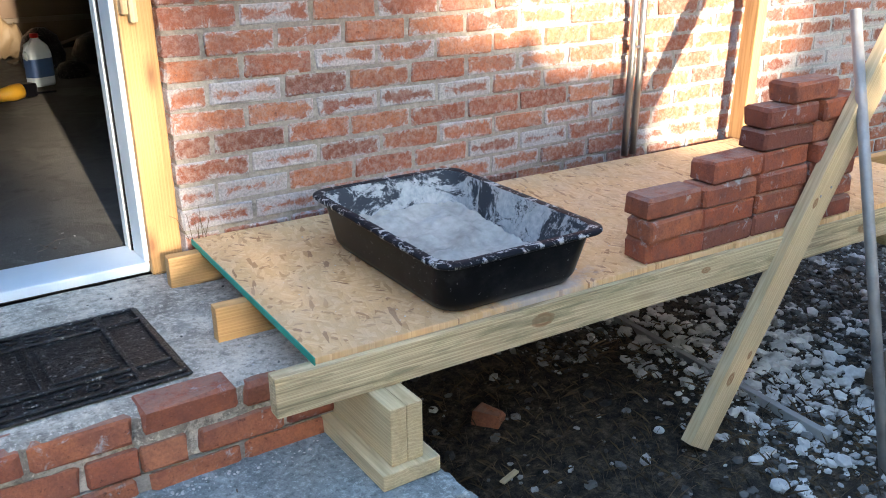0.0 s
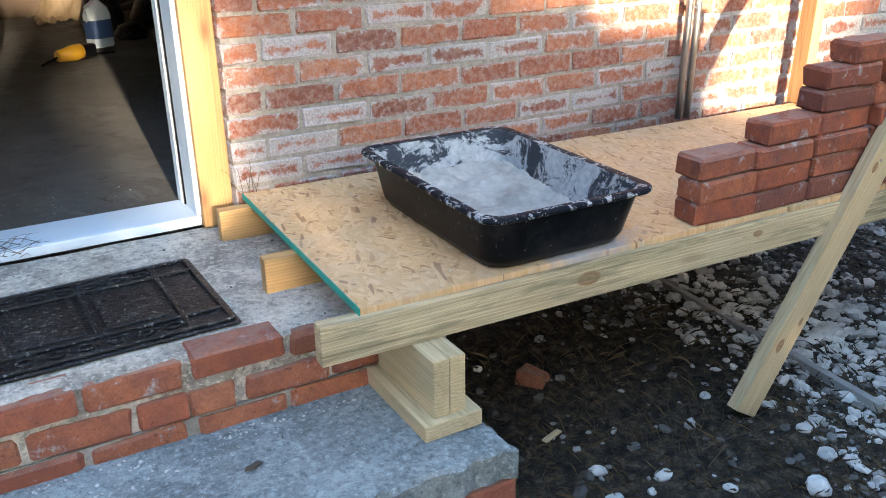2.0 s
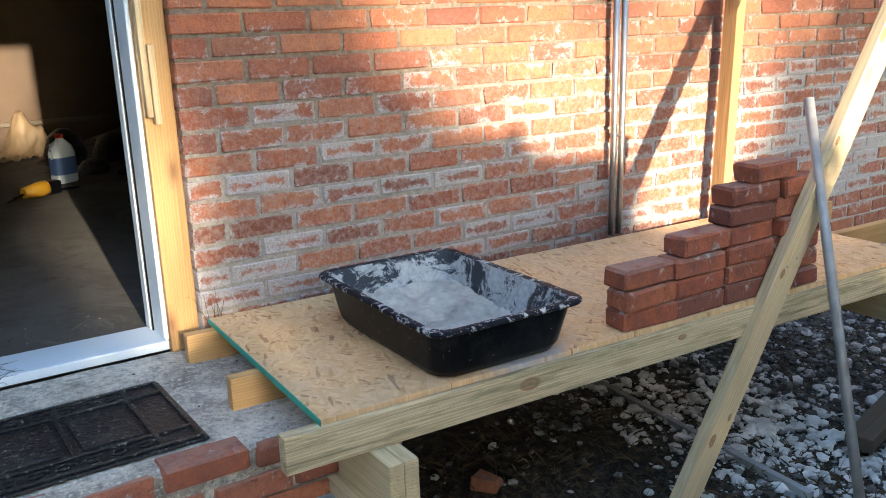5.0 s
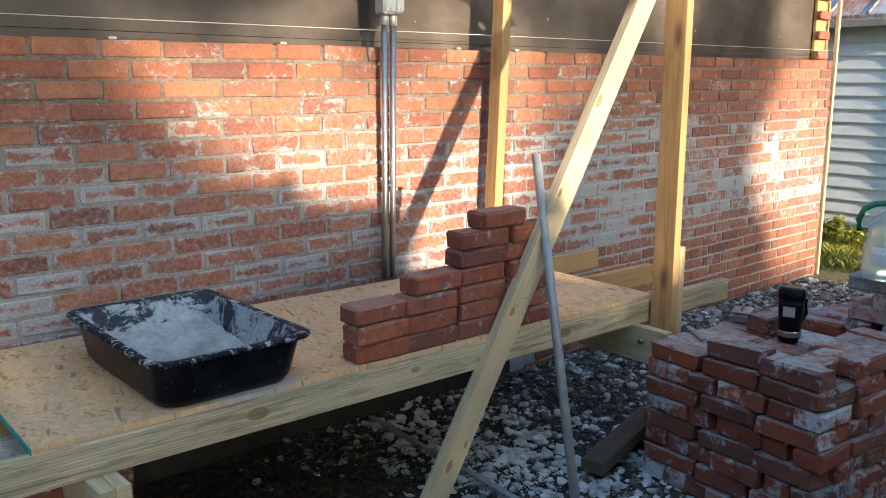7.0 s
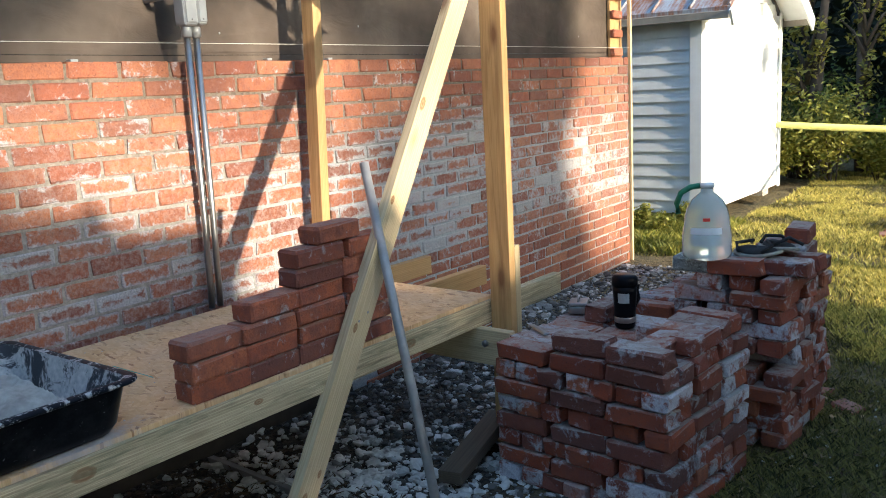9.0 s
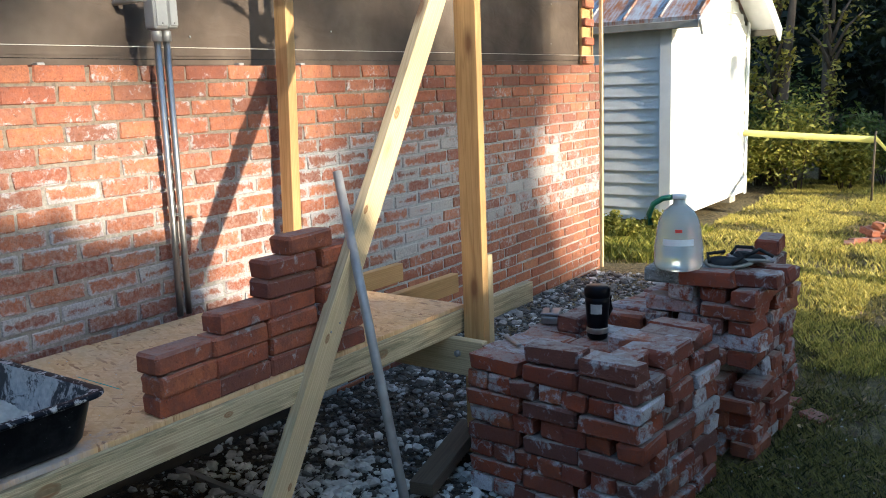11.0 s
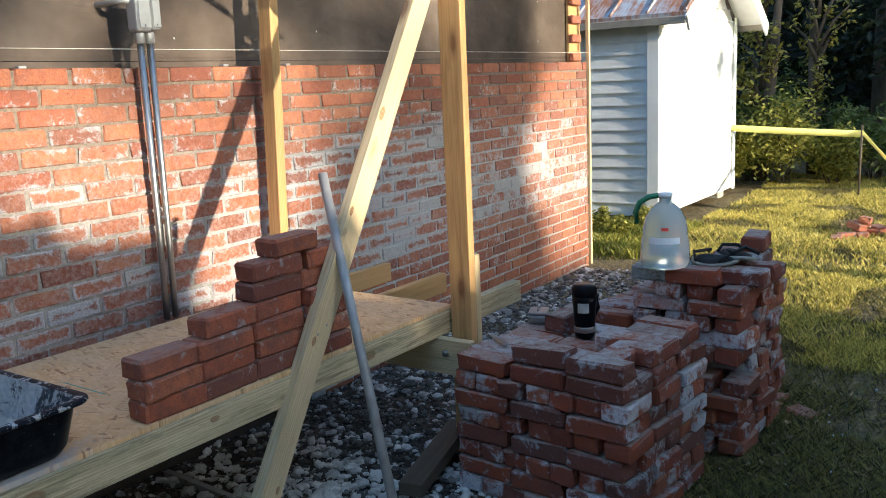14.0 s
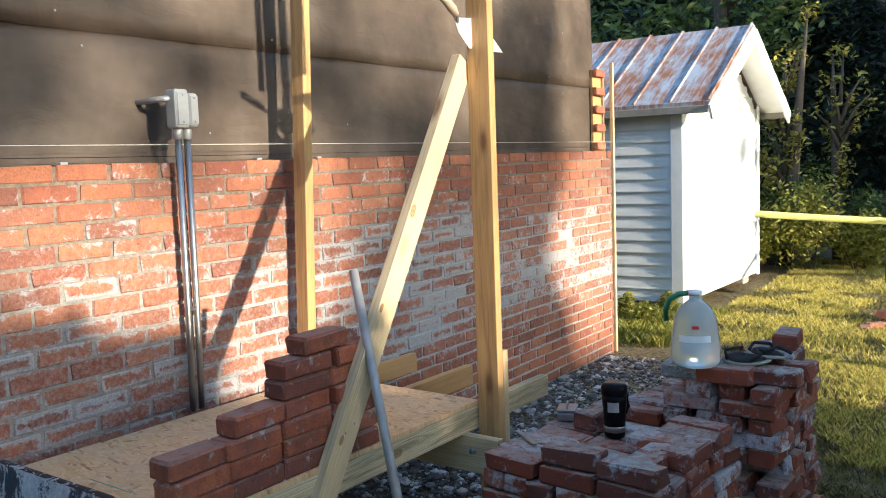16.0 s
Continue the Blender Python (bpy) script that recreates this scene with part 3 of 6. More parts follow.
def paper_sheets():
    """Overlapping sheets of building paper, each a little proud at its lower lap."""
    for k, (z0, z1) in enumerate(((1.42, 2.04), (2.03, 2.75), (2.74, 3.4))):
        verts, faces = [], []
        nx, nz = 90, 10
        for j in range(nz + 1):
            for i in range(nx + 1):
                x = 5.64 * i / nx - 0.015
                z = z0 + (z1 - z0) * j / nz
                y = 0.112 - 0.006 * (1 - j / nz) * (k > 0) + 0.007 * noise.noise(Vector((x * 1.7, z * 1.1, k * 3.1)))
                if j == 0 and k:
                    z += 0.006 * noise.noise(Vector((x * 2.0, 0, k)))
                verts.append((x, y, z))
        for j in range(nz):
            for i in range(nx):
                a = j * (nx + 1) + i
                faces.append((a, a + 1, a + nx + 2, a + nx + 1))
        ob = joined("paper_sheet", verts, faces, M_paper, house_wall, True)
        sol = ob.modifiers.new("thickness", "SOLIDIFY")
        sol.thickness = 0.003
        sol.offset = 1


paper_sheets()

# toward the door and beyond it the house goes on, closed round the room
room = [
    ("wall_left", (-4.0, 0.10, 0.0), (-0.76, 0.24, 3.4), M_paper, "house wall beside the doorway"),
    ("wall_over_door", (-0.76, 0.10, 2.645), (-0.02, 0.24, 3.4), M_paper, "wall above the doorway"),
    ("wall_right", (5.38, 0.171, 0.0), (5.64, 6.6, 3.4), M_paper, "end wall of the house"),
]
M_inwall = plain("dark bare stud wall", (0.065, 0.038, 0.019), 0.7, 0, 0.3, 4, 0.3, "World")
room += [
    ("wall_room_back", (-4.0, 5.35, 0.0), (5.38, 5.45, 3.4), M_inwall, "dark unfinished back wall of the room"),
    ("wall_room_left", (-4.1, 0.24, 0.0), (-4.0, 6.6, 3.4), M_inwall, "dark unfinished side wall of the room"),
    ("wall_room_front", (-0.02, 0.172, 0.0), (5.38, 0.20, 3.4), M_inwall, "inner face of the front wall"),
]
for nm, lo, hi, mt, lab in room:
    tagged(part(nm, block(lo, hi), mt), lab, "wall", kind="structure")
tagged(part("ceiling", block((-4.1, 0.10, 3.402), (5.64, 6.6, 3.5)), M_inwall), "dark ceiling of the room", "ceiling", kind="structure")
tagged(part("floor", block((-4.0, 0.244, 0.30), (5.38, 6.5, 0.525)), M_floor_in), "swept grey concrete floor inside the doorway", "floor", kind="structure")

# ---- brick wall ----
brick_wall = part("wall_brick", block((-0.014, 0.0058, -0.05), (WALL_END - 0.005, 0.084, TOP - 0.006)), M_mortar)
tagged(brick_wall, "half-built red brick veneer wall with smeared mortar", "brick wall", kind="structure")


# dark panel that paints the deep shade under the platform
part("shade_panel", block((-0.012, 0.0035, -0.06), (2.44, 0.0070, 0.52)), plain("dark under-deck shade", (0.035, 0.028, 0.022), 0.95, 0, 0.5, 14, 0.6, "World"), brick_wall, "dark panel standing in for the shade under the platform")


def lay_wall():
    rng = random.Random(5)
    full = [rough_brick(rng, (0.2, 0.088, 0.0570), 0.0030, 0.0, 0.0014) for _ in range(14)]
    near, far_v, far_f = [], [], []
    course = 0
    z = TOP - 0.0575 / 2
    while z > -0.04:
        x = -0.018
        first = True
        while x < WALL_END - 0.02:
            ln = 0.2005 + rng.uniform(-0.007, 0.007)
            if first:
                ln = 0.100 if course % 2 == 0 else 0.204
                first = False
            ln = min(ln, WALL_END - x)
            me = rng.choice(full)
            # no bricks behind the dark under-deck panel
            if z < 0.5 and x < 2.45:
                x += ln + 0.013
                continue
            dy, dz, tilt = rng.uniform(-0.002, 0.002), rng.uniform(-0.0015, 0.0015), rng.uniform(-0.5, 0.5)
            m = pose(x + ln / 2, 0.044 + dy, z + dz, 0, tilt, 0) @ Matrix.Diagonal((ln / 0.2, 1, 1, 1))
            if x < 3.5 and z > 0.55:
                ob = new("brick", me)
                ob.parent = brick_wall
                ob.matrix_basis = m
                near.append(ob)
            else:
                base = len(far_v)
                far_v += [tuple(m @ v.co) for v in me.vertices]
                far_f += [tuple(base + i for i in p.vertices) for p in me.polygons]
            x += ln + 0.013
        z -= COURSE
        course += 1
    for me in full:
        me.materials.append(M_brick_wall)
    tagged(joined("brickwork", far_v, far_f, M_brick_wall_far, brick_wall), kind="stuff")


def lay_corner():
    """The racked corner lead: every other course juts out from the timber behind."""
    rng = random.Random(8)
    full = [rough_brick(rng, (0.2, 0.034, 0.0575), 0.0025) for _ in range(3)]
    for me in full:
        me.materials.append(M_brick_step)
    for k in range(5):
        ob = new("brick", full[k % 3])
        ob.parent = brick_wall
        ob.matrix_basis = pose(WALL_END - 0.067, 0.060, TOP + 0.04 + k * 2 * COURSE, 0, rng.uniform(-2, 2), 0) @ Matrix.Diagonal((0.75, 1, 1, 1))
    board("backing_board", (WALL_END - 0.035, 0.090, TOP + 0.30), (0.62, 0.20, 0.022), (0, 90, 0), M_pine, brick_wall).matrix_basis = pose(WALL_END - 0.035, 0.090, TOP + 0.30, 90, 90, 0)


# ---- doorway ----
door_post = board("timber_post", (-0.062, 0.085, 1.95), (2.9, 0.088, 0.088), (0, 90, 0), M_pine, None)
tagged(door_post, "rough yellow pine post beside the door frame", "post")
line_block = empty("line_holder")
tagged(line_block, "pale wooden lath with a line block tied to the post", "lath")
board("lath", (-0.095, 0.030, 1.41), (0.40, 0.036, 0.018), (0, 90, 0), M_treated, line_block)
board("lath", (-0.075, 0.020, 1.30), (0.22, 0.03, 0.018), (0, 90, 0), M_treated, line_block)
board("block", (-0.09, 0.018, 1.625), (0.075, 0.024, 0.022), (0, 4, 0), M_pine, line_block)

door = empty("door_1")
tagged(door, "white metal door frame standing open to a dark room", "door frame", kind="structure")
part("jamb", block((-0.120, 0.060, 0.535), (-0.1065, 0.178, 2.60), 0.003), M_white, door)
part("jamb_stop", block((-0.128, 0.192, 0.535), (-0.1065, 0.243, 2.60), 0.003), M_white, door)
part("weatherstrip", block((-0.124, 0.1785, 0.536), (-0.1075, 0.1915, 2.58)), M_black, door, "black rubber weatherstrip")
part("jamb", block((-0.76, 0.065, 0.535), (-0.705, 0.243, 2.60), 0.003), M_white, door)
part("head", block((-0.76, 0.065, 2.6005), (-0.1065, 0.243, 2.64), 0.003), M_white, door)
part("sill", block((-0.76, 0.062, 0.504), (-0.1065, 0.243, 0.534), 0.006, 2), M_white, door, "white threshold with grit on it")

# ---- slab, step ----


def ragged_block(lo, hi, cell, jag):
    """A cast block with crumbling upper edges and an uneven top."""
    nx, ny = max(2, int((hi[0] - lo[0]) / cell)), max(2, int((hi[1] - lo[1]) / cell))
    rows = []
    bm = bmesh.new()
    for j in range(ny + 1):
        row = []
        for i in range(nx + 1):
            x, y = lo[0] + (hi[0] - lo[0]) * i / nx, lo[1] + (hi[1] - lo[1]) * j / ny
            z = hi[2] + 0.003 * noise.noise(Vector((x * 9, y * 9, 0.4))) + 0.0015 * noise.noise(Vector((x * 40, y * 40, 2)))
            if i == nx:
                x += jag * noise.noise(Vector((y * 22, 1.1, 0))) - jag * 0.5
            if j == 0:
                y -= jag * noise.noise(Vector((x * 22, 2.1, 0))) - jag * 0.5
            if i == nx or j == 0:
                z -= 0.008 + 0.006 * noise.noise(Vector((x * 30, y * 30, 7)))
            row.append(bm.verts.new((x, y, z)))
        rows.append(row)
    for a, b in zip(rows, rows[1:]):
        for k in range(nx):
            bm.faces.new((a[k], a[k + 1], b[k + 1], b[k]))
    rim = rows[0] + [r[-1] for r in rows[1:]] + list(reversed(rows[-1][:-1])) + [r[0] for r in reversed(rows[1:-1])]
    low = [bm.verts.new((v.co.x, v.co.y, lo[2])) for v in rim]
    n = len(rim)
    for k in range(n):
        bm.faces.new((rim[k], low[k], low[(k + 1) % n], rim[(k + 1) % n]))
    bm.faces.new(list(reversed(low)))
    bmesh.ops.recalc_face_normals(bm, faces=bm.faces)
    return bm


slab = part("pavement_slab", ragged_block((-3.0, -0.686, 0.36), (0.265, 0.06, 0.4975), 0.03, 0.014), M_conc)
tagged(slab, "worn stained concrete porch slab", "slab", kind="structure")
step = part("pavement_step", ragged_block((-3.0, -1.085, 0.245), (0.215, -0.686, 0.318), 0.02, 0.025), M_conc_low)
tagged(step, "rough grey-blue concrete lower step", "step", kind="structure")
slab_core = part("slab_footing", block((-3.0, -0.684, -0.05), (0.262, 0.05, 0.359)), M_mortar)
tagged(slab_core, "mortar bed under the porch slab", "footing", kind="structure")
step_core = part("step_footing", block((-3.0, -1.065, -0.05), (0.195, -0.685, 0.244)), M_mortar)
tagged(step_core, "mortar bed under the lower step", "footing", kind="structure")


def lay_step_bricks():
    rng = random.Random(3)
    kinds = [rough_brick(rng, (0.2, 0.09, 0.0575), 0.0035, 0.02) for _ in range(6)]
    for me in kinds:
        me.materials.append(M_brick_step)
    # the three courses under the slab, each brick from x0 to x1
    courses = (
        (0.466, ((-0.553, -0.362), (-0.344, -0.141), (-0.127, 0.060), (0.076, 0.262))),
        (0.393, ((-0.668, -0.473), (-0.460, -0.358), (-0.354, -0.259), (-0.234, -0.043), (-0.030, 0.165), (0.180, 0.264))),
        (0.3285, ((-0.562, -0.368), (-0.340, -0.148), (-0.134, 0.060), (0.076, 0.262))),
    )
    for k, (z, row) in enumerate(courses):
        row = list(row)
        while row[0][0] > -1.7:
            row.insert(0, (row[0][0] - 0.015 - rng.uniform(0.186, 0.202), row[0][0] - 0.015))
        for x0, x1 in row:
            ob = new("brick", rng.choice(kinds))
            ob.parent = slab
            lift = 0.009 if abs(x0 + 0.344) < 0.001 and k == 0 else rng.uniform(-0.001, 0.001)
            ob.matrix_basis = pose((x0 + x1) / 2, -0.648 + rng.uniform(-0.003, 0.003), z + lift, 0, rng.uniform(-0.8, 0.8), rng.uniform(-0.6, 0.6)) @ Matrix.Diagonal(((x1 - x0) / 0.2, 1, 1, 1))
    for k in range(3):
        z = 0.211 - k * 0.066
        for run in range(2):
            p = 0.208 if run == 0 else -0.70
            while (p > -1.2) if run == 0 else (p > -0.88):
                ob = new("brick", rng.choice(kinds))
                ob.parent = step
                if run == 0:
                    ob.matrix_basis = pose(p - 0.1 - (0.1 if k % 2 else 0), -1.037, z)
                else:
                    ob.matrix_basis = pose(0.161, p - 0.1 - (0.1 if k % 2 else 0), z, 0, 0, 90)
                p -= 0.214


def door_mat():
    """A black rubber mat with raised panels, ribs and scrolls."""
    mat = empty("door_mat", pose(-0.580, -0.388, 0.5005, 0, 0, 1.2))
    tagged(mat, "black moulded rubber doormat with panel pattern, dusty", "doormat")
    part("base", block((-0.375, -0.21, 0), (0.375, 0.21, 0.007), 0.003), M_rubber, mat)
    bm = bmesh.new()
    for y in (-0.195, -0.125, 0.125, 0.195):
        block((-0.36, y - 0.006, 0.007), (0.36, y + 0.006, 0.0145), 0.002, 1, bm)
    for x in (-0.36, -0.27, 0.27, 0.36):
        block((x - 0.006, -0.20, 0.007), (x + 0.006, 0.20, 0.0142), 0.002, 1, bm)
    for x in (-0.09, 0.09):
        block((x - 0.005, -0.125, 0.007), (x + 0.005, 0.125, 0.0138), 0.002, 1, bm)
    part("rib", bm, M_rubber, mat)
    for x0 in (-0.18, 0.0, 0.18):
        part("panel", block((x0 - 0.07, -0.10, 0.007), (x0 + 0.07, 0.10, 0.0115), 0.003, 1), M_rubber, mat)
    for y in (-0.16, 0.16):
        for k in range(9):
            x0 = -0.24 + k * 0.06
            curl = [(x0 + 0.024 * math.cos(a) * (1 - a / 12), y + 0.018 * math.sin(a) * (1 - a / 12), 0.009) for a in np.linspace(0, 7, 12)]
            part("scroll", tube(curl, 0.0036, 5), M_rubber, mat)


def make_rubber():
    m, nt, b = nodes_of("dusty black rubber")
    v = coords(nt, "World")
    n1, n2 = noise_tex(nt, v, 5, 5, 0.7), noise_tex(nt, v, 120, 3, 0.6)
    c = ramp(nt, n1, [(0.35, (0.005, 0.005, 0.006)), (0.75, (0.020, 0.020, 0.022))])
    c = mix(nt, ramp(nt, n2, [(0.60, grey(0.0)), (0.68, grey(0.75))]), c, (0.4, 0.39, 0.37))
    c = mix(nt, ramp(nt, noise_tex(nt, v, 30, 6, 0.8), [(0.55, grey(0.0)), (0.70, grey(0.4))]), c, (0.16, 0.16, 0.16))
    nt.links.new(c, b.inputs["Base Color"])
    b.inputs["Roughness"].default_value = 0.34
    b.inputs["Specular IOR Level"].default_value = 0.28
    bump(nt, b, noise_tex(nt, v, 45, 6, 0.7), 0.9, 0.008)
    return m


M_rubber = make_rubber()
door_mat()

# ---- scaffold ----
scaffold = empty("scaffold", pose(0, -0.004, DECK, 0, 0, -1.9))
tagged(scaffold, "low work platform of strand board on pine runners", "scaffold")
deck = part("deck_panel", block((0.0, -0.846, -0.0155), (1.22, 0.0, 0.0), 0.0015), M_osb, scaffold, "strand board dusted with dry mortar")
part("painted_edge", block((-0.003, -0.847, -0.0160), (-0.0002, -0.001, 0.0004)), M_teal, deck, "teal painted panel edge")
part("printed_line", block((0.992, -0.52, 0.0003), (0.996, -0.30, 0.0008)), M_teal, deck, "faint green line printed on the board")
part("deck_panel", block((1.223, -0.852, -0.0155), (2.30, -0.006, 0.0), 0.0015), M_osb, scaffold)
board("runner", (1.366, -0.841, -0.0605), (2.918, 0.038, 0.089), (0, 0, 0), M_front, scaffold, "knotty treated pine front runner")
board("runner", (1.365, -0.449, -0.0605), (2.90, 0.038, 0.089), (0, 0, 0), M_pine, scaffold)
board("runner", (1.40, -0.060, -0.0605), (2.98, 0.038, 0.089), (0, 0, 0), M_pine, scaffold)
board("cross_beam", (2.20, -0.50, -0.1755), (1.02, 0.038, 0.14), (0, 0, 90), M_treated, scaffold, "treated pine cross beam with a bolt")
bolt = part("bolt", lathe([(0, 0), (0.014, 0), (0.014, 0.01), (0.008, 0.014), (0, 0.014)], 6), M_metal, scaffold)
bolt.matrix_basis = pose(2.18, -0.90, -0.16, 0, -90, 0)


def upright_post(name, x, y, z0, z1, sx, sy, mt, parent=None, lab=""):
    ob = part(name, block((-(z1 - z0) / 2, -sy / 2, -sx / 2), ((z1 - z0) / 2, sy / 2, sx / 2), 0.003, 2), mt, parent, lab)
    ob.matrix_basis = pose(x, y, (z0 + z1) / 2, 0, 90, 0)
    return ob


front_post = upright_post("front_post", 2.258, -0.995, 0.0, 3.0, 0.040, 0.092, M_pine)
tagged(front_post, "tall yellow pine post in front of the platform", "post")
cleat = board("cleat", (-0.91 + 0.62 - 1.0, 0.0, 0.0), (0.36, 0.092, 0.036), (0, 0, 0), M_treated, front_post, "short cleat nailed to the post")
cleat.matrix_basis = pose(0.88, 0.0, 0.0395)
# unseen boards and cleat above view, added to cast a two-strip shadow
for _x in (2.112, 2.158):
    lap = upright_post("lapped_board", 0, 0, 0, 0.9, 0.034, 0.04, M_pine, front_post)
    lap.matrix_basis = front_post.matrix_basis.inverted() @ pose(_x, -1.0, 2.57, 0, 90, 0)
lap = board("cleat", (0, 0, 0), (0.20, 0.02, 0.09), (0, 0, 0), M_treated, front_post)
lap.matrix_basis = front_post.matrix_basis.inverted() @ pose(2.19, -0.938, 2.86)
rear_post = beam_between("rear_post", (2.206, -0.090, 0.60), (2.310, -0.090, 3.0), 0.066, 0.050, M_pine)
tagged(rear_post, "yellow pine upright standing close to the brick wall", "post")
brace = empty("diagonal_brace")
tagged(brace, "pale pine board leaning as a diagonal brace", "brace")
BRACE_A, BRACE_B = Vector((1.084, -0.915, 0.018)), Vector((2.240, -0.925, 1.888))
beam_between("brace_board", BRACE_A, BRACE_B, 0.038, 0.089, M_bracewood, brace)
for _u, _s in ((0.36, -0.015), (0.37, 0.018), (0.955, -0.012), (0.965, 0.014)):
    _p = BRACE_A.lerp(BRACE_B, _u)
    _n = part("nail_head", lathe([(0, 0), (0.0045, 0), (0.004, 0.001), (0, 0.0012)], 10), M_metal, brace)
    _n.matrix_basis = pose(_p.x + _s, _p.y - 0.0192, _p.z, 90, 0, 0)
pole = part("metal_pole", tube([(1.433, -1.283, -0.02), (1.547, -1.066, 0.58), (1.660, -0.850, 1.178)], 0.0155, 16), M_pole)
tagged(pole, "grey galvanised pipe leaning against the brace", "pipe")

blocking = empty("timber_blocking", pose(0.1185, -0.805, 0.3192))
tagged(blocking, "stacked treated pine offcuts propping the front runner", "timber block")
board("base_board", (0.0, 0.0, 0.020), (0.335, 0.139, 0.038), (0, 0, 90), M_treated, blocking)
board("upright_board", (-0.0195, -0.005, 0.107), (0.29, 0.038, 0.135), (0, 0, 90), M_treated, blocking)
board("upright_board", (0.0195, -0.005, 0.107), (0.29, 0.038, 0.135), (0, 0, 90), M_treated, blocking)

# ---- mortar tub ----
def rounded_rect(w, d, r, n=6):
    pts = []
    for cx, cy, a0 in ((w / 2 - r, d / 2 - r, 0), (-w / 2 + r, d / 2 - r, 90), (-w / 2 + r, -d / 2 + r, 180), (w / 2 - r, -d / 2 + r, 270)):
        for k in range(n + 1):
            a = radians(a0 + 90 * k / n)
            pts.append((cx + r * math.cos(a), cy + r * math.sin(a)))
    return pts


def loft(rings, bm=None, cap_last=False):
    bm = bm or bmesh.new()
    vs = [[bm.verts.new(p) for p in ring] for ring in rings]
    n = len(vs[0])
    for a, b in zip(vs, vs[1:]):
        for k in range(n):
            f = bm.faces.new((a[k], a[(k + 1) % n], b[(k + 1) % n], b[k]))
            f.smooth = True
    if cap_last:
        bm.faces.new(vs[-1])
    return bm


def mortar_tub():
    tub = empty("mortar_tub", pose(0.487, -0.564, DECK + 0.001, 0, 0, -1.1))
    tagged(tub, "black plastic mixing tub caked with grey mortar", "mixing tub")
    H = 0.142

    def ring(w, d, r, z):
        return [(x, y, z) for x, y in rounded_rect(w, d, r)]

    W, L = 0.472, 0.683
    outer = [ring(W - 0.125, L - 0.145, 0.05, 0.0), ring(W - 0.10, L - 0.12, 0.06, 0.004), ring(W - 0.075, L - 0.095, 0.06, 0.025),
             ring(W - 0.045, L - 0.045, 0.05, H - 0.008)]
    bm = loft([outer[0]])
    bm.faces.new([v for v in bm.verts])
    loft(outer, bm)
    bmesh.ops.remove_doubles(bm, verts=bm.verts, dist=1e-5)
    bmesh.ops.recalc_face_normals(bm, faces=bm.faces)
    part("shell", bm, M_shell, tub)
    rim = [ring(W - 0.048, L - 0.048, 0.05, H - 0.010), ring(W - 0.006, L - 0.006, 0.05, H - 0.010), ring(W, L, 0.052, H - 0.006), ring(W - 0.002, L - 0.002, 0.052, H),
           ring(W - 0.012, L - 0.012, 0.05, H + 0.003), ring(W - 0.05, L - 0.05, 0.048, H + 0.001)]
    part("rim", loft(rim), M_rim, tub, "rolled rim speckled with dried mortar")
    inner = [ring(W - 0.05, L - 0.05, 0.048, H + 0.001), ring(W - 0.100, L - 0.122, 0.055, 0.04), ring(W - 0.118, L - 0.140, 0.055, 0.02)]
    part("inner_wall", loft(inner), M_tubin, tub, "inner face smeared with drying mortar")
    # the mortar left inside, heaped toward the wall side
    verts, faces = [], []
    nx, ny = 40, 56
    for j in range(ny + 1):
        for i in range(nx + 1):
            u, v = i / nx * 2 - 1, j / ny * 2 - 1
            x, y = u * (W - 0.106) / 2, v * (L - 0.128) / 2
            edge = max(abs(u), abs(v))
            z = 0.030 + 0.024 * math.exp(-((u - 0.62) ** 2 + (v - 0.42) ** 2) / 0.10) + 0.022 * max(0, v) + 0.016 * max(0, edge - 0.8) / 0.2
            z += 0.016 * noise.noise(Vector((x * 16, y * 16, 2.0))) + 0.010 * abs(noise.noise(Vector((x * 38, y * 38, 6.0)))) + 0.005 * noise.noise(Vector((x * 75, y * 75, 4.0)))
            if edge > 0.93:
                s = 0.965
                x, y = x * s, y * s
            verts.append((x, y, z))
    for j in range(ny):
        for i in range(nx):
            a = j * (nx + 1) + i
            faces.append((a, a + 1, a + nx + 2, a + nx + 1))
    heap = joined("mortar", verts, faces, M_mud, tub, True)
    heap["label"] = "stiff pale grey mortar left in the tub"


mortar_tub()

# ---- brick stack on the deck ----
def deck_stack():
    rng = random.Random(21)
    kinds = [rough_brick(rng, (0.2, 0.088, 0.0565), 0.0028) for _ in range(5)]
    for me in kinds:
        me.materials.append(M_brick_new)
    d = pose(0, -0.004, DECK, 0, 0, -1.9)
    cols = ((0.935, 3, 0.198), (1.136, 4, 0.202), (1.345, 6, 0.206), (1.556, 6, 0.2))
    for x0, n, ln in cols:
        for k in range(n):
            ob = new("loose_brick", rng.choice(kinds))
            tagged(ob, "red clay brick stacked on the strand board deck", "brick", "bricks stacked on the deck")
            sx = ln / 0.2
            off = rng.uniform(-0.009, 0.009)
            ob.matrix_basis = d @ pose(x0 + 0.1 + off - 0.036 + (0.012 if k == n - 1 and n > 3 else 0), -0.799 + rng.uniform(-0.008, 0.008), 0.0285 + k * 0.0585, 0, 0, rng.uniform(-3.5, 3.5)) @ Matrix.Diagonal((sx, 1, 1, 1))
    ob = new("loose_brick", kinds[0])
    tagged(ob, "red brick with a grey mortared end on top", "brick", "bricks stacked on the deck")
    ob.matrix_basis = d @ pose(1.50, -0.797, 0.0285 + 6 * 0.0585, 0, 0, 3)


deck_stack()

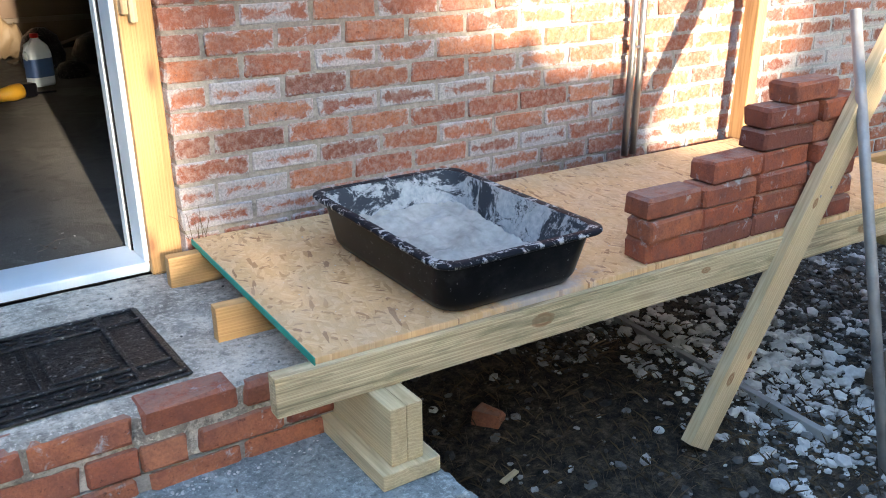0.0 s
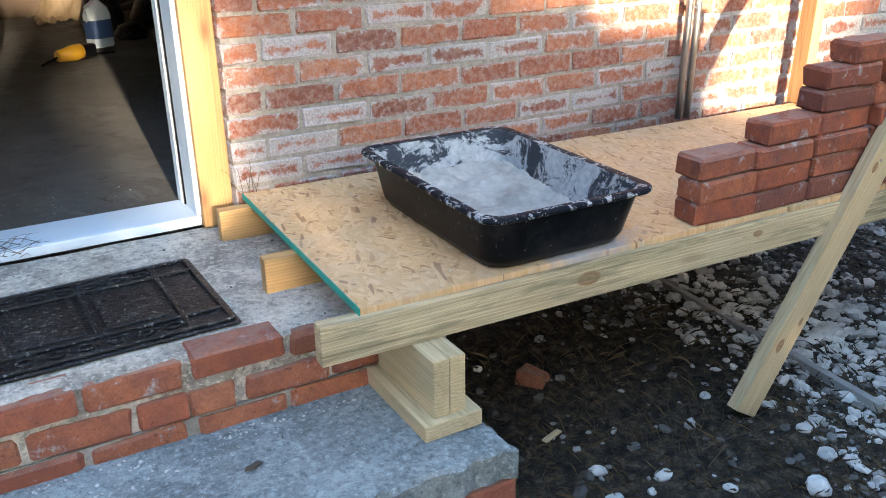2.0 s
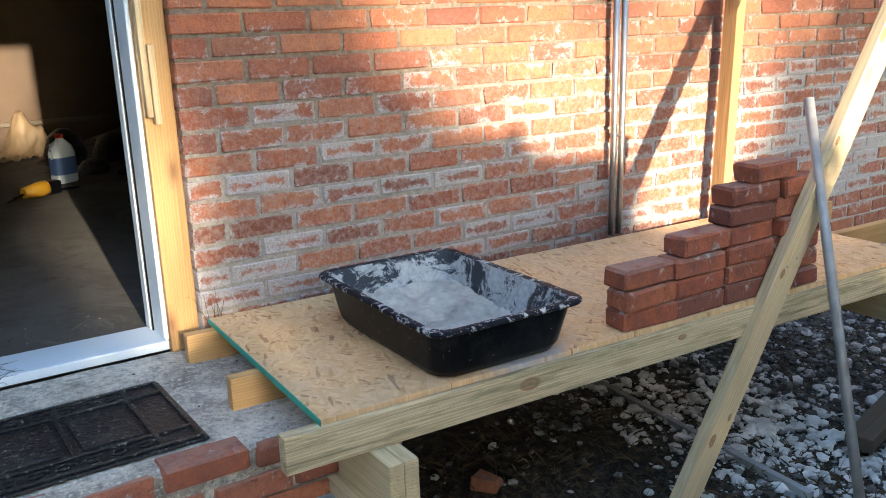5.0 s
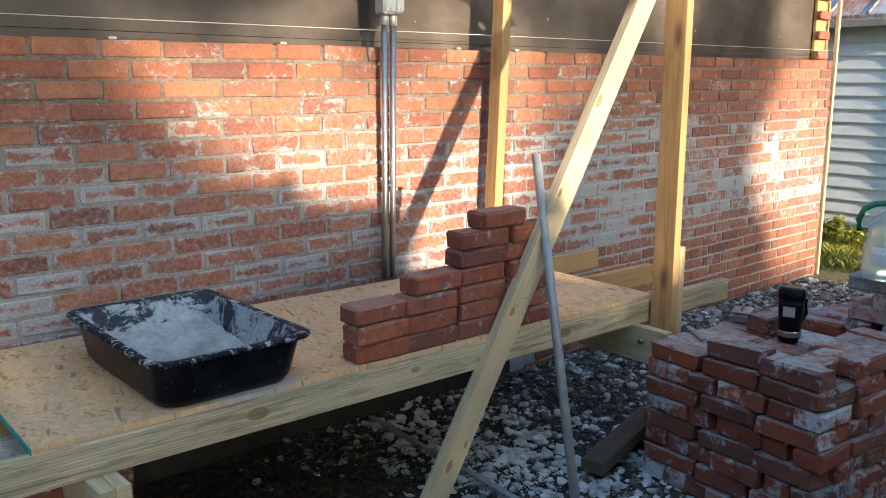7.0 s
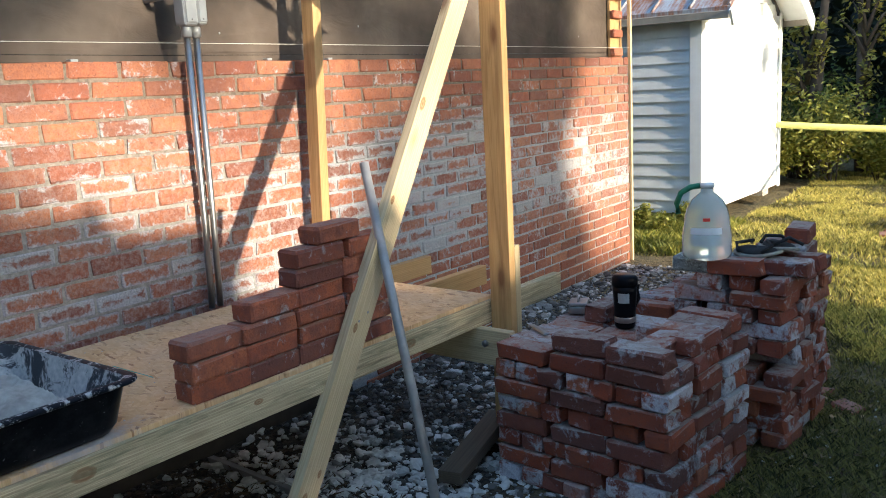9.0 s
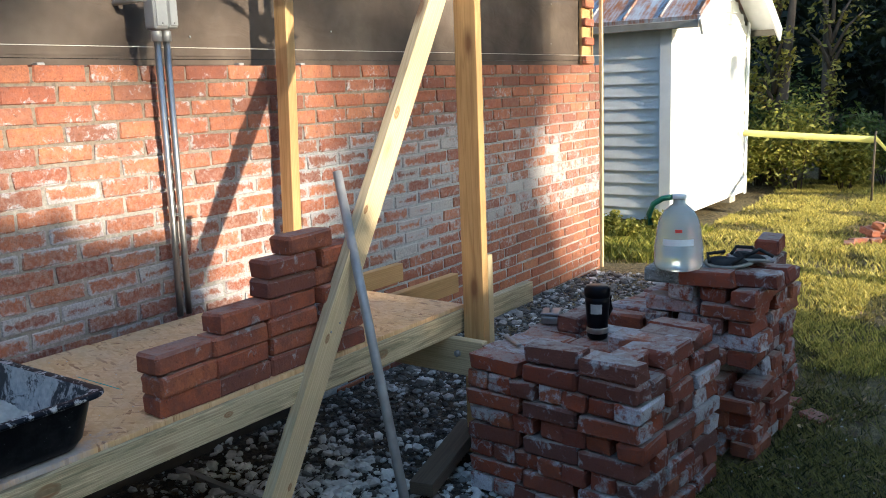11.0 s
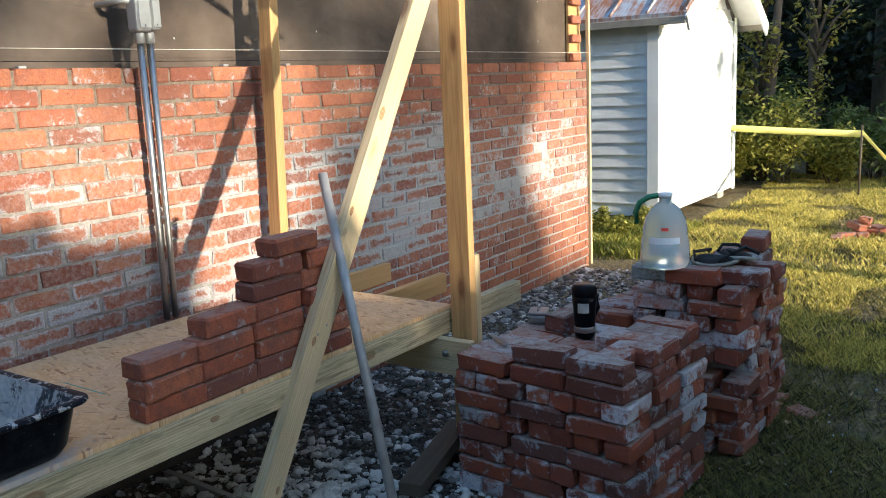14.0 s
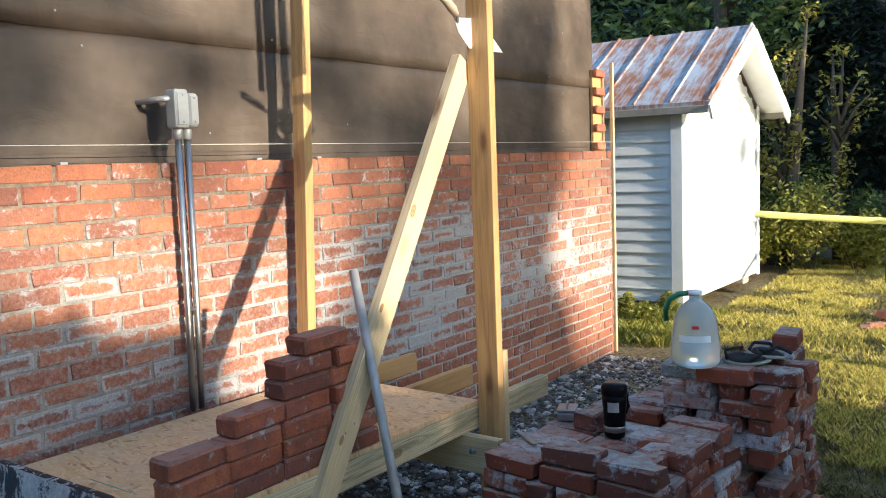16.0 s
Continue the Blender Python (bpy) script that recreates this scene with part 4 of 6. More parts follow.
# ---- brick piles on the ground ----
def brick_pile(name, corner, turn, nx, ny, courses, seed, label, missing=0.0, jut=0.008, ux=0.212, uy=0.225, pitch=0.062):
    """A dry stack of bricks, its courses laid crosswise in turn."""
    rng = random.Random(seed)
    pile = empty(name, pose(*corner, 0, 0, turn))
    tagged(pile, label, "brick pile")
    kinds = [rough_brick(rng, (0.2, 0.096, 0.0605), 0.0042, 0.11) for _ in range(12)]
    for me in kinds:
        me.materials.append(M_brick_pile)
    wx, wy = nx * ux, ny * uy
    for k in range(courses):
        z = 0.031 + k * pitch
        mx, my = round(wx / 0.106), round(wy / 0.106)
        if k % 2 == 0:
            cells = [(ux * (i + 0.5), wy * (j + 0.5) / my, 0) for i in range(nx) for j in range(my)]
        else:
            cells = [(wx * (i + 0.5) / mx, uy * (j + 0.5), 90) for i in range(mx) for j in range(ny)]
        for x, y, a in cells:
            edge = min(x, y, wx - x, wy - y) < 0.13
            if not edge and k < courses - 2:
                continue
            if (rng.random() < missing and edge and k > 1) or (k == courses - 1 and rng.random() < 0.0):
                continue
            ob = new("brick", rng.choice(kinds))
            ob.parent = pile
            ob.matrix_basis = pose(x + rng.uniform(-jut, jut), y + rng.uniform(-jut, jut), z, rng.uniform(-0.4, 0.4), rng.uniform(-0.4, 0.4), a + rng.uniform(-4, 4)) @ Matrix.Diagonal((((ux if a == 0 else uy) - rng.uniform(0.006, 0.024)) / 0.2, rng.uniform(0.94, 1.05), 1, 1))
    return pile, kinds


PITCH, PITCH_A = 0.060, 0.064
pile_a, kinds_a = brick_pile("brick_pile", (1.90, -1.795, 0.0), -7, 3, 3, 8, 31, "waist-high stack of dusty reclaimed red bricks", 0.0, 0.009, 0.2, 0.230, PITCH_A)
pile_b, kinds_b = brick_pile("brick_pile", (2.665, -1.95, 0.0), -4, 3, 2, 11, 47, "tall leaning stack of mortar-stained reclaimed bricks", 0.06, 0.018, 0.183, 0.222, PITCH)
pile_c, kinds_c = brick_pile("brick_pile", (2.75, -1.49, 0.0), -4, 3, 1, 8, 53, "low stack of reclaimed bricks behind the taller one", 0.04, 0.014)


def pile_extras():
    rng = random.Random(5)
    # loose bricks left lying on top of the stacks: own x, y, course, turn
    for (x, y, k, a) in ((0.05, 0.115, 8, 90), (0.075, 0.345, 8, 92), (0.18, 0.12, 8, 4), (0.30, 0.06, 8, 2), (0.33, 0.17, 8, 88), (0.44, 0.12, 8, 91), (0.545, 0.13, 8, 89), (0.50, 0.52, 8, 1)):
        ob = new("brick", rng.choice(kinds_a))
        ob.parent = pile_a
        ob.matrix_basis = pose(x, y, 0.031 + k * PITCH_A, 0, 0, a + rng.uniform(-2, 2)) @ Matrix.Diagonal((1.05, 1, 1, 1))
    for (x, y, k, a) in ((0.10, 0.05, 11, 92), (0.22, 0.045, 11, 88), (0.44, 0.10, 11, 4), (0.46, 0.21, 11, 2), (0.50, 0.12, 12, 10), (0.03, 0.20, 11, 92)):
        ob = new("brick", rng.choice(kinds_b))
        ob.parent = pile_b
        ob.matrix_basis = pose(x, y, 0.031 + k * PITCH, 0, 0, a)
    paver = part("paver", rough_brick(rng, (0.23, 0.17, 0.058), 0.003, 0.03), M_conc_low, pile_b, "grey concrete paver")
    paver.matrix_basis = pose(0.075, 0.335, 0.030 + 11 * PITCH, 0, 0, 96)


pile_extras()

# ---- water jug on the pile ----
def make_clear():
    m, nt, b = nodes_of("cloudy clear plastic")
    b.inputs["Base Color"].default_value = (0.86, 0.95, 0.96, 1)
    b.inputs["Roughness"].default_value = 0.18
    b.inputs["Transmission Weight"].default_value = 0.70
    b.inputs["Subsurface Weight"].default_value = 0.0
    b.inputs["Subsurface Radius"].default_value = (0.1, 0.1, 0.1)
    b.inputs["IOR"].default_value = 1.25
    v = coords(nt, "Object")
    bump(nt, b, noise_tex(nt, v, 25, 2), 0.15, 0.004)
    return m


M_clear = make_clear()
M_label = plain("pale printed label", (0.75, 0.80, 0.84), 0.5, 0, 0.1, 30, 0)
M_badge = plain("worn grey badge", (0.30, 0.31, 0.32), 0.5, 0, 0.3, 60, 0)


def water_jug():
    jug = empty("water_jug", pose(2.70, -1.64, 12 * PITCH + 0.001, 0, 0, 0))
    tagged(jug, "clear plastic gallon jug with green handle on the bricks", "jug")
    body = lathe([(0.0, 0.0), (0.078, 0.0), (0.088, 0.006), (0.093, 0.022), (0.091, 0.09), (0.084, 0.13), (0.083, 0.155), (0.074, 0.19), (0.056, 0.222), (0.036, 0.240), (0.024, 0.250), (0.023, 0.268), (0.0, 0.268)], 32)
    part("body", body, M_clear, jug)
    part("cap", lathe([(0.0, 0.2685), (0.028, 0.269), (0.028, 0.284), (0.0, 0.284)], 24), M_label, jug, "pale screw cap")
    part("handle", tube([(-0.010, 0.022, 0.275), (-0.03, 0.055, 0.270), (-0.045, 0.085, 0.25), (-0.05, 0.10, 0.21), (-0.045, 0.095, 0.17)], 0.011, 10), M_greenp, jug, "green carrying handle")
    lab = lathe([(0.0905, 0.055), (0.0885, 0.125)], 32)
    bmesh.ops.delete(lab, geom=[v for v in lab.verts if not (v.co.x < -0.035 and v.co.y < 0.05)], context="VERTS")
    part("label", lab, M_label, jug, "pale paper label")
    logo = lathe([(0.0850, 0.150), (0.0830, 0.162)], 40)
    bmesh.ops.delete(logo, geom=[v for v in logo.verts if not (v.co.x < -0.06 and -0.045 < v.co.y < -0.0)], context="VERTS")
    part("mark", logo, M_red, jug, "small red oval mark")


water_jug()


def travel_mug():
    mug = empty("travel_mug", pose(2.352, -1.458, 8 * PITCH_A + 0.0005) @ Matrix.Diagonal((1.02, 1.02, 1.2, 1)))
    tagged(mug, "black insulated travel mug with steel base ring", "mug")
    part("body", lathe([(0.0, 0.0), (0.034, 0.0), (0.037, 0.006), (0.038, 0.05), (0.043, 0.11), (0.044, 0.13), (0.0, 0.13)], 28), M_black, mug)
    part("ring", lathe([(0.0372, 0.018), (0.0392, 0.02), (0.0392, 0.034), (0.038, 0.036)], 28), M_metal, mug, "brushed steel ring")
    part("lid", lathe([(0.045, 0.1305), (0.047, 0.135), (0.046, 0.155), (0.038, 0.163), (0.0, 0.163)], 28), M_black, mug, "black lid")
    part("handle", tube([(0.04, -0.012, 0.125), (0.068, -0.02, 0.12), (0.072, -0.021, 0.08), (0.042, -0.012, 0.05)], 0.009, 8), M_black, mug)
    st = lathe([(0.0432, 0.082), (0.0440, 0.112)], 40)
    bmesh.ops.delete(st, geom=[v for v in st.verts if not (v.co.x < -0.030 and v.co.y < 0.012)], context="VERTS")
    part("sticker", st, M_badge, mug, "round pale badge")


travel_mug()

# ---- conduit ----
def conduit():
    c = empty("electrical_conduit", pose(0.034, 0.044, 0))
    tagged(c, "two galvanised conduits rising to a cast junction body", "conduit")
    for x in (1.595, 1.637):
        part("pipe", tube([(x, -0.078, 0.601), (x, -0.085, 0.9), (x, -0.095, 1.66)], 0.0125, 14), M_metal, c)
        part("coupling", lathe([(0.0126, 1.64), (0.019, 1.642), (0.019, 1.675), (0.016, 1.68), (0.0126, 1.68)], 12), M_boxmetal, c).location = (x, -0.095, 0)
    part("strap", block((1.606, -0.098, 0.992), (1.626, -0.0005, 1.002), 0.002), M_metal, c)
    part("junction_body", block((1.566, -0.129, 1.68), (1.629, -0.067, 1.825), 0.014, 3), M_boxmetal, c)
    part("junction_body", block((1.631, -0.125, 1.685), (1.676, -0.067, 1.812), 0.014, 3), M_boxmetal, c)
    part("cover", block((1.573, -0.1335, 1.692), (1.622, -0.1292, 1.813), 0.002), M_boxmetal, c)
    part("cover", block((1.636, -0.1295, 1.696), (1.671, -0.1252, 1.802), 0.002), M_boxmetal, c)
    for x, z in ((1.5975, 1.703), (1.5975, 1.803), (1.6535, 1.706), (1.6535, 1.793)):
        s = part("screw", lathe([(0, 0), (0.004, 0), (0.003, 0.002), (0, 0.002)], 10), M_metal, c)
        s.matrix_basis = pose(x, -0.1336 if x < 1.63 else -0.1296, z, 90, 0, 0)
    part("elbow", tube([(1.58, -0.09, 1.79), (1.555, -0.085, 1.79), (1.545, -0.06, 1.788), (1.543, 0.078, 1.785)], 0.011, 12), M_boxmetal, c)


conduit()

mason_line = part("mason_line", tube([(-0.09, -0.004, 1.622), (5.71, -0.006, 1.626)], 0.0012, 5), M_string)
tagged(mason_line, "taut white mason's line above the last course", "string line")
corner_pole = upright_post("corner_pole", 5.722, -0.004, 0.0, 2.22, 0.026, 0.026, M_bracewood)
tagged(corner_pole, "slim pale wooden corner pole at the wall end", "pole")

# ---- shed ----
def shed():
    s = empty("shed", pose(7.48, 0.085, 0.0, 0, 0, -1.5))
    tagged(s, "small white clapboard shed with a rusty metal roof", "shed")
    W, D, E, R = 2.4, 2.6, 2.03, 2.76
    M_clap = plain("white chalky clapboard paint", (0.84, 0.85, 0.85), 0.7, 0, 0.08, 9, 0.5)
    M_fascia = plain("weathered grey fascia", (0.30, 0.27, 0.23), 0.85, 0, 0.25, 14, 0.4)
    body = bmesh.new()
    pts = [(0.02, 0.02, 0.12), (W - 0.02, 0.02, 0.12), (W - 0.02, 0.02, E), (W / 2, 0.02, R - 0.05), (0.02, 0.02, E)]
    a = [body.verts.new(p) for p in pts]
    b = [body.verts.new((p[0], D, p[2])) for p in pts]
    body.faces.new(a)
    body.faces.new(list(reversed(b)))
    for k in range(5):
        body.faces.new((a[k], b[k], b[(k + 1) % 5], a[(k + 1) % 5]))
    bmesh.ops.recalc_face_normals(body, faces=body.faces)
    part("wall", body, M_clap, s)
    k, z = 0, 0.10
    while z < E - 0.02:
        bm = bmesh.new()
        h = min(0.125, E - 0.005 - z)
        v = [bm.verts.new(p) for p in ((-0.022, 0.0, z), (0.018, 0.0, z), (0.018, 0.0, z + h), (-0.004, 0.0, z + h),
                                       (-0.022, D, z), (0.018, D, z), (0.018, D, z + h), (-0.004, D, z + h))]
        for f in ((0, 3, 7, 4), (0, 4, 5, 1), (3, 2, 6, 7), (0, 1, 2, 3), (4, 7, 6, 5), (1, 5, 6, 2)):
            bm.faces.new([v[i] for i in f])
        part("clapboard", bm, M_clap, s)
        z += 0.118
    z = 0.10
    while z < R - 0.1:
        x0 = 0.0 if z < E - 0.13 else (z + 0.15 - E) / (R - E) * W / 2
        bm = bmesh.new()
        h = 0.125
        x1 = W - x0
        v = [bm.verts.new(p) for p in ((x0, -0.022, z), (x0, 0.018, z), (x0, 0.018, z + h), (x0, -0.004, z + h),
                                       (x1, -0.022, z), (x1, 0.018, z), (x1, 0.018, z + h), (x1, -0.004, z + h))]
        for f in ((0, 4, 7, 3), (0, 1, 5, 4), (3, 7, 6, 2), (0, 3, 2, 1), (4, 5, 6, 7), (1, 2, 6, 5)):
            bm.faces.new([v[i] for i in f])
        part("clapboard", bm, M_clap, s)
        z += 0.118
    cb = bmesh.new()
    block((-0.032, -0.034, 0.08), (0.07, -0.0225, E), 0.003, 1, cb)
    block((-0.034, -0.034, 0.08), (-0.0225, 0.08, E), 0.003, 1, cb)
    part("corner_board", cb, M_clap, s)
    part("corner_board", block((W - 0.075, -0.036, 0.08), (W + 0.012, -0.0225, E), 0.003), M_clap, s)
    for x in (0.1, W - 0.32):
        part("pier", block((x, 0.05, -0.08), (x + 0.2, 0.25, 0.119), 0.01), M_conc, s)
    # roof: two sheets with standing seams
    m, nt, bs = nodes_of("rusted galvanised roofing")
    v = coords(nt, "Object")
    n1, n2 = noise_tex(nt, v, 2.2, 6, 0.7, 0.5), noise_tex(nt, coords(nt, "Object", (1, 6, 1)), 4, 5, 0.7)
    mask = ramp(nt, math_node(nt, "MULTIPLY", math_node(nt, "ADD", n1, n2), 0.5), [(0.42, grey(0.0)), (0.58, grey(1.0))])
    c = mix(nt, mask, (0.42, 0.44, 0.47), ramp(nt, n2, [(0.3, (0.20, 0.07, 0.03)), (0.7, (0.34, 0.14, 0.06))]))
    nt.links.new(c, bs.inputs["Base Color"])
    nt.links.new(ramp(nt, mask, [(0, grey(0.5)), (1, grey(0.9))]), bs.inputs["Roughness"])
    bs.inputs["Metallic"].default_value = 0.25
    for side in (-1, 1):
        roof = bmesh.new()
        ex = W / 2 + 0.13
        slope = (R - E) / (W / 2)
        p = [(W / 2, -0.33, R + 0.03), (W / 2, D + 0.3, R + 0.03), (W / 2 + side * ex, D + 0.3, R + 0.03 - ex * slope), (W / 2 + side * ex, -0.33, R + 0.03 - ex * slope)]
        top = [roof.verts.new(q) for q in p]
        bot = [roof.verts.new((q[0], q[1], q[2] - 0.035)) for q in p]
        roof.faces.new(top)
        roof.faces.new(list(reversed(bot)))
        for i in range(4):
            roof.faces.new((top[i], bot[i], bot[(i + 1) % 4], top[(i + 1) % 4]))
        bmesh.ops.recalc_face_normals(roof, faces=roof.faces)
        r_ob = part("roof", roof, m, s, "rust-streaked standing seam roof")
        under = bmesh.new()
        q = [(W / 2 + side * 0.004, R - 0.008), (W / 2 + side * (ex - 0.02), R - 0.008 - (ex - 0.02) * slope)]
        ring = [under.verts.new((x, y, z - dz)) for dz in (0, 0.012) for (x, z) in q for y in (-0.318, -0.024)]
        for f in ((0, 1, 3, 2), (4, 6, 7, 5), (0, 2, 6, 4), (1, 5, 7, 3), (0, 4, 5, 1), (2, 3, 7, 6)):
            under.faces.new([ring[i] for i in f])
        bmesh.ops.recalc_face_normals(under, faces=under.faces)
        part("soffit", under, M_clap, s, "white soffit board")
        y = -0.31
        while y < D + 0.3:
            part("seam", tube([(W / 2 + side * 0.01, y, R + 0.04), (W / 2 + side * (ex - 0.01), y, R + 0.04 - ex * slope)], 0.014, 6), m, r_ob)
            y += 0.36
        part("fascia", block((W / 2 + side * ex - 0.02, -0.32, R - 0.075 - ex * slope), (W / 2 + side * ex + 0.02, D + 0.3, R - 0.006 - ex * slope), 0.004), M_fascia, s, "bare weathered eave board")
        fb = beam_between("barge_board", (W / 2, -0.335, R - 0.075), (W / 2 + side * ex, -0.335, R - 0.075 - ex * slope), 0.025, 0.15, M_clap, s)
    return s


shed()

# ---- trees, brush and woods ----
def leaf_cloud(rng, centres, count, size, spread):
    """Many small folded leaves scattered through the given clumps."""
    verts, faces = [], []
    centres = np.array(centres)
    for _ in range(count):
        c = centres[rng.randrange(len(centres))]
        d = Vector((rng.gauss(0, 1), rng.gauss(0, 1), rng.gauss(0, 1)))
        d = d.normalized() * (rng.random() ** (0.45 if spread == 1.0 else 0.75)) * c[3] * spread
        p = Vector(c[:3]) + d
        q = Euler((rng.uniform(-1.2, 1.2), rng.uniform(-1.2, 1.2), rng.uniform(0, 6.28))).to_matrix()
        s = size * rng.uniform(0.6, 1.3)
        base = len(verts)
        for o in ((0, -s, 0), (s * 0.45, 0, s * 0.12), (0, s, 0), (-s * 0.45, 0, s * 0.12)):
            verts.append(tuple(p + q @ Vector(o)))
        faces.append((base, base + 1, base + 2))
        faces.append((base, base + 2, base + 3))
    return verts, faces


def tree(x, y, height, crown_r, seed, leaves=1500, leaf=0.09, lo=0.45, material=None, label="leafy broadleaf tree at the wood's edge"):
    rng = random.Random(seed)
    t = empty("tree", pose(x, y, 0))
    tagged(t, label, "tree", "trees round the yard")
    r0 = 0.03 * height
    top = Vector((rng.uniform(-0.3, 0.3), rng.uniform(-0.3, 0.3), height * 0.92))
    trunk = tube([(0, 0, -0.1), top * 0.35 + Vector((rng.uniform(-0.1, 0.1), 0, 0)), top * 0.7, top], [r0, r0 * 0.75, r0 * 0.45, r0 * 0.12], 9)
    clumps = []
    for k in range(11):
        h = height * rng.uniform(lo, 0.95)
        a = rng.uniform(0, 6.28)
        rr = crown_r * rng.uniform(0.35, 0.95)
        e = Vector((rr * math.cos(a), rr * math.sin(a), h))
        s = Vector((0, 0, h * 0.75))
        tube([s, (s + e) / 2 + Vector((0, 0, 0.1 * height * 0.3)), e], [r0 * 0.35, r0 * 0.22, r0 * 0.08], 6, trunk)
        clumps.append((*e, crown_r * rng.uniform(0.3, 0.5)))
        clumps.append((*((s + e) / 2), crown_r * rng.uniform(0.2, 0.4)))
    clumps.append((*top, crown_r * 0.4))
    part("trunk", trunk, M_bark, t)
    v, f = leaf_cloud(rng, clumps, leaves, leaf, 1.0)
    joined("crown", v, f, material or M_leaf, t)
    return t


for k, (x, y, h, r) in enumerate(((13.5, 1.5, 6.5, 2.2), (12.8, 4.2, 7.5, 2.4), (15, -1.0, 7, 2.4), (16, -4.5, 8, 2.6), (10.5, 7.0, 8, 2.8), (17, 3, 9, 3), (14, 7.5, 9, 3))):
    # the first two trees stay green, the others get the shade-dark copy
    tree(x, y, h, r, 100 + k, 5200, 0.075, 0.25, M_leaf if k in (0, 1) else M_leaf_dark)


# bright yellow leaf colour stands for leaves lit by the sun
M_leaf_gold = make_leaf("sun-bright leaves", (0.12, 0.11, 0.02), (0.55, 0.46, 0.08))
tree(11.3, 0.05, 3.5, 0.42, 141, 900, 0.045, 0.35, M_leaf_gold, "thin sapling with sun-bright leaves beside the shed")
tree(12.0, -0.5, 3.0, 0.4, 142, 500, 0.045, 0.4, M_leaf_gold, "thin sapling with sun-bright leaves beside the shed")


def far_woods():
    rng = random.Random(77)
    clumps = []
    for _ in range(260):
        a = radians(rng.uniform(-35, 75))
        d = rng.uniform(18, 30)
        clumps.append((d * math.cos(a), d * math.sin(a) - 2, rng.uniform(0.3, 9), rng.uniform(0.8, 2.0)))
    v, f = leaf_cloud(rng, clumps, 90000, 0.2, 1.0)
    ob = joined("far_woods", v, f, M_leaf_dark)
    tagged(ob, "dark dense woodland beyond the yard", "woods", kind="stuff")


far_woods()


def wood_backdrop():
    """A near-black sheet: the wood's shade painted as colour, seen between the leaves."""
    m, nt, bs = nodes_of("painted wood shade")
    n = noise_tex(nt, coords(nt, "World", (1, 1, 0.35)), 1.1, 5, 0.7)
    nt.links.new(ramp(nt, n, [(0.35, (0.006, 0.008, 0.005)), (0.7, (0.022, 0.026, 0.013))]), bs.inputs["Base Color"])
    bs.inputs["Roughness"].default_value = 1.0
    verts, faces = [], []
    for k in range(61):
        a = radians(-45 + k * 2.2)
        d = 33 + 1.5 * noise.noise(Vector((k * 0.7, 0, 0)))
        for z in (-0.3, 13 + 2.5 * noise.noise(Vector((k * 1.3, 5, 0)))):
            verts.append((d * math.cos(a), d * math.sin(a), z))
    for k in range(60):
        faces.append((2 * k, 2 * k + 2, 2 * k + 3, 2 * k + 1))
    tagged(joined("backdrop", verts, faces, m), "near-black sheet painted as the woodland's shade behind the yard", "backdrop", kind="structure")


wood_backdrop()


def brush():
    rng = random.Random(12)
    for (x, y, h, n) in ((10.8, -0.4, 1.15, 900), (11.6, -1.3, 0.9, 700), (12.2, 0.2, 1.3, 900), (12.6, -2.2, 0.8, 600), (7.0, 0.5, 0.22, 350), (6.5, 0.75, 0.2, 260), (7.2, -0.02, 0.15, 200), (6.7, 0.15, 0.2, 300), (7.1, 0.95, 0.3, 350), (7.35, 0.2, 0.2, 260), (10.5, 0.5, 1.0, 1300), (11.2, 0.2, 1.0, 1200), (11.0, -0.9, 0.7, 800), (11.9, -0.7, 0.9, 900), (11.6, -2.0, 0.6, 600), (10.2, 0.2, 0.6, 600)):
        b = empty("shrub", pose(x, y, 0.0))
        tagged(b, "leafy green weeds growing in the yard", "shrub", "weeds in the yard")
        stems = bmesh.new()
        clumps = []
        for _ in range(9):
            a, rr = rng.uniform(0, 6.28), rng.uniform(0.1, 0.55) * h
            e = Vector((rr * math.cos(a), rr * math.sin(a), h * rng.uniform(0.55, 1.0)))
            tube([(0.05 * math.cos(a), 0.05 * math.sin(a), -0.02), e * 0.55 + Vector((0, 0, 0.05 * h)), e], [0.008, 0.006, 0.003], 5, stems)
            for f in (0.5, 0.75, 1.0):
                clumps.append((*(e * f), 0.24 * h))
        part("stem", stems, M_bark, b)
        v, f = leaf_cloud(rng, clumps, int(n * 3.4), 0.036 if h > 0.5 else 0.02, 1.0)
        # the brush meant to look sunlit takes the lighter foliage
        joined("foliage", v, f, M_leaf if h > 0.75 and x > 10.9 else M_weed, b)


brush()


# unseen trees behind the camera, clumps placed toward the low sun to cast shade
def shade_tree(x, y, height, clumps, seed, leaves, leaf=0.13):
    rng = random.Random(seed)
    t = empty("tree", pose(x, y, 0))
    tagged(t, "unseen leafy tree placed to shade the work site", "tree", "trees round the yard")
    trunk = tube([(0, 0, -0.1), (0.05, 0.02, height * 0.5), (0, 0, height)], [0.14, 0.10, 0.03], 10)
    for c in clumps:
        tube([(0, 0, min(height, c[2]) * 0.7), (c[0] * 0.5, c[1] * 0.5, c[2] * 0.92), c[:3]], [0.016, 0.010, 0.005], 5, trunk)
    part("trunk", trunk, M_bark, t)
    v, f = leaf_cloud(rng, clumps, leaves, leaf, 1.0)
    joined("crown", v, f, M_leaf, t)


def back(x, z, dist):
    """The place dist metres toward the sun from a point of the brick wall."""
    return (x - SUN_X * dist, -dist, z + SUN_Z * dist)


def shade_clumps(spots, dist, origin):
    out = []
    for x, z, r in spots:
        p = back(x, z, dist)
        out.append((p[0] - origin[0], p[1] - origin[1], p[2], r))
    return out


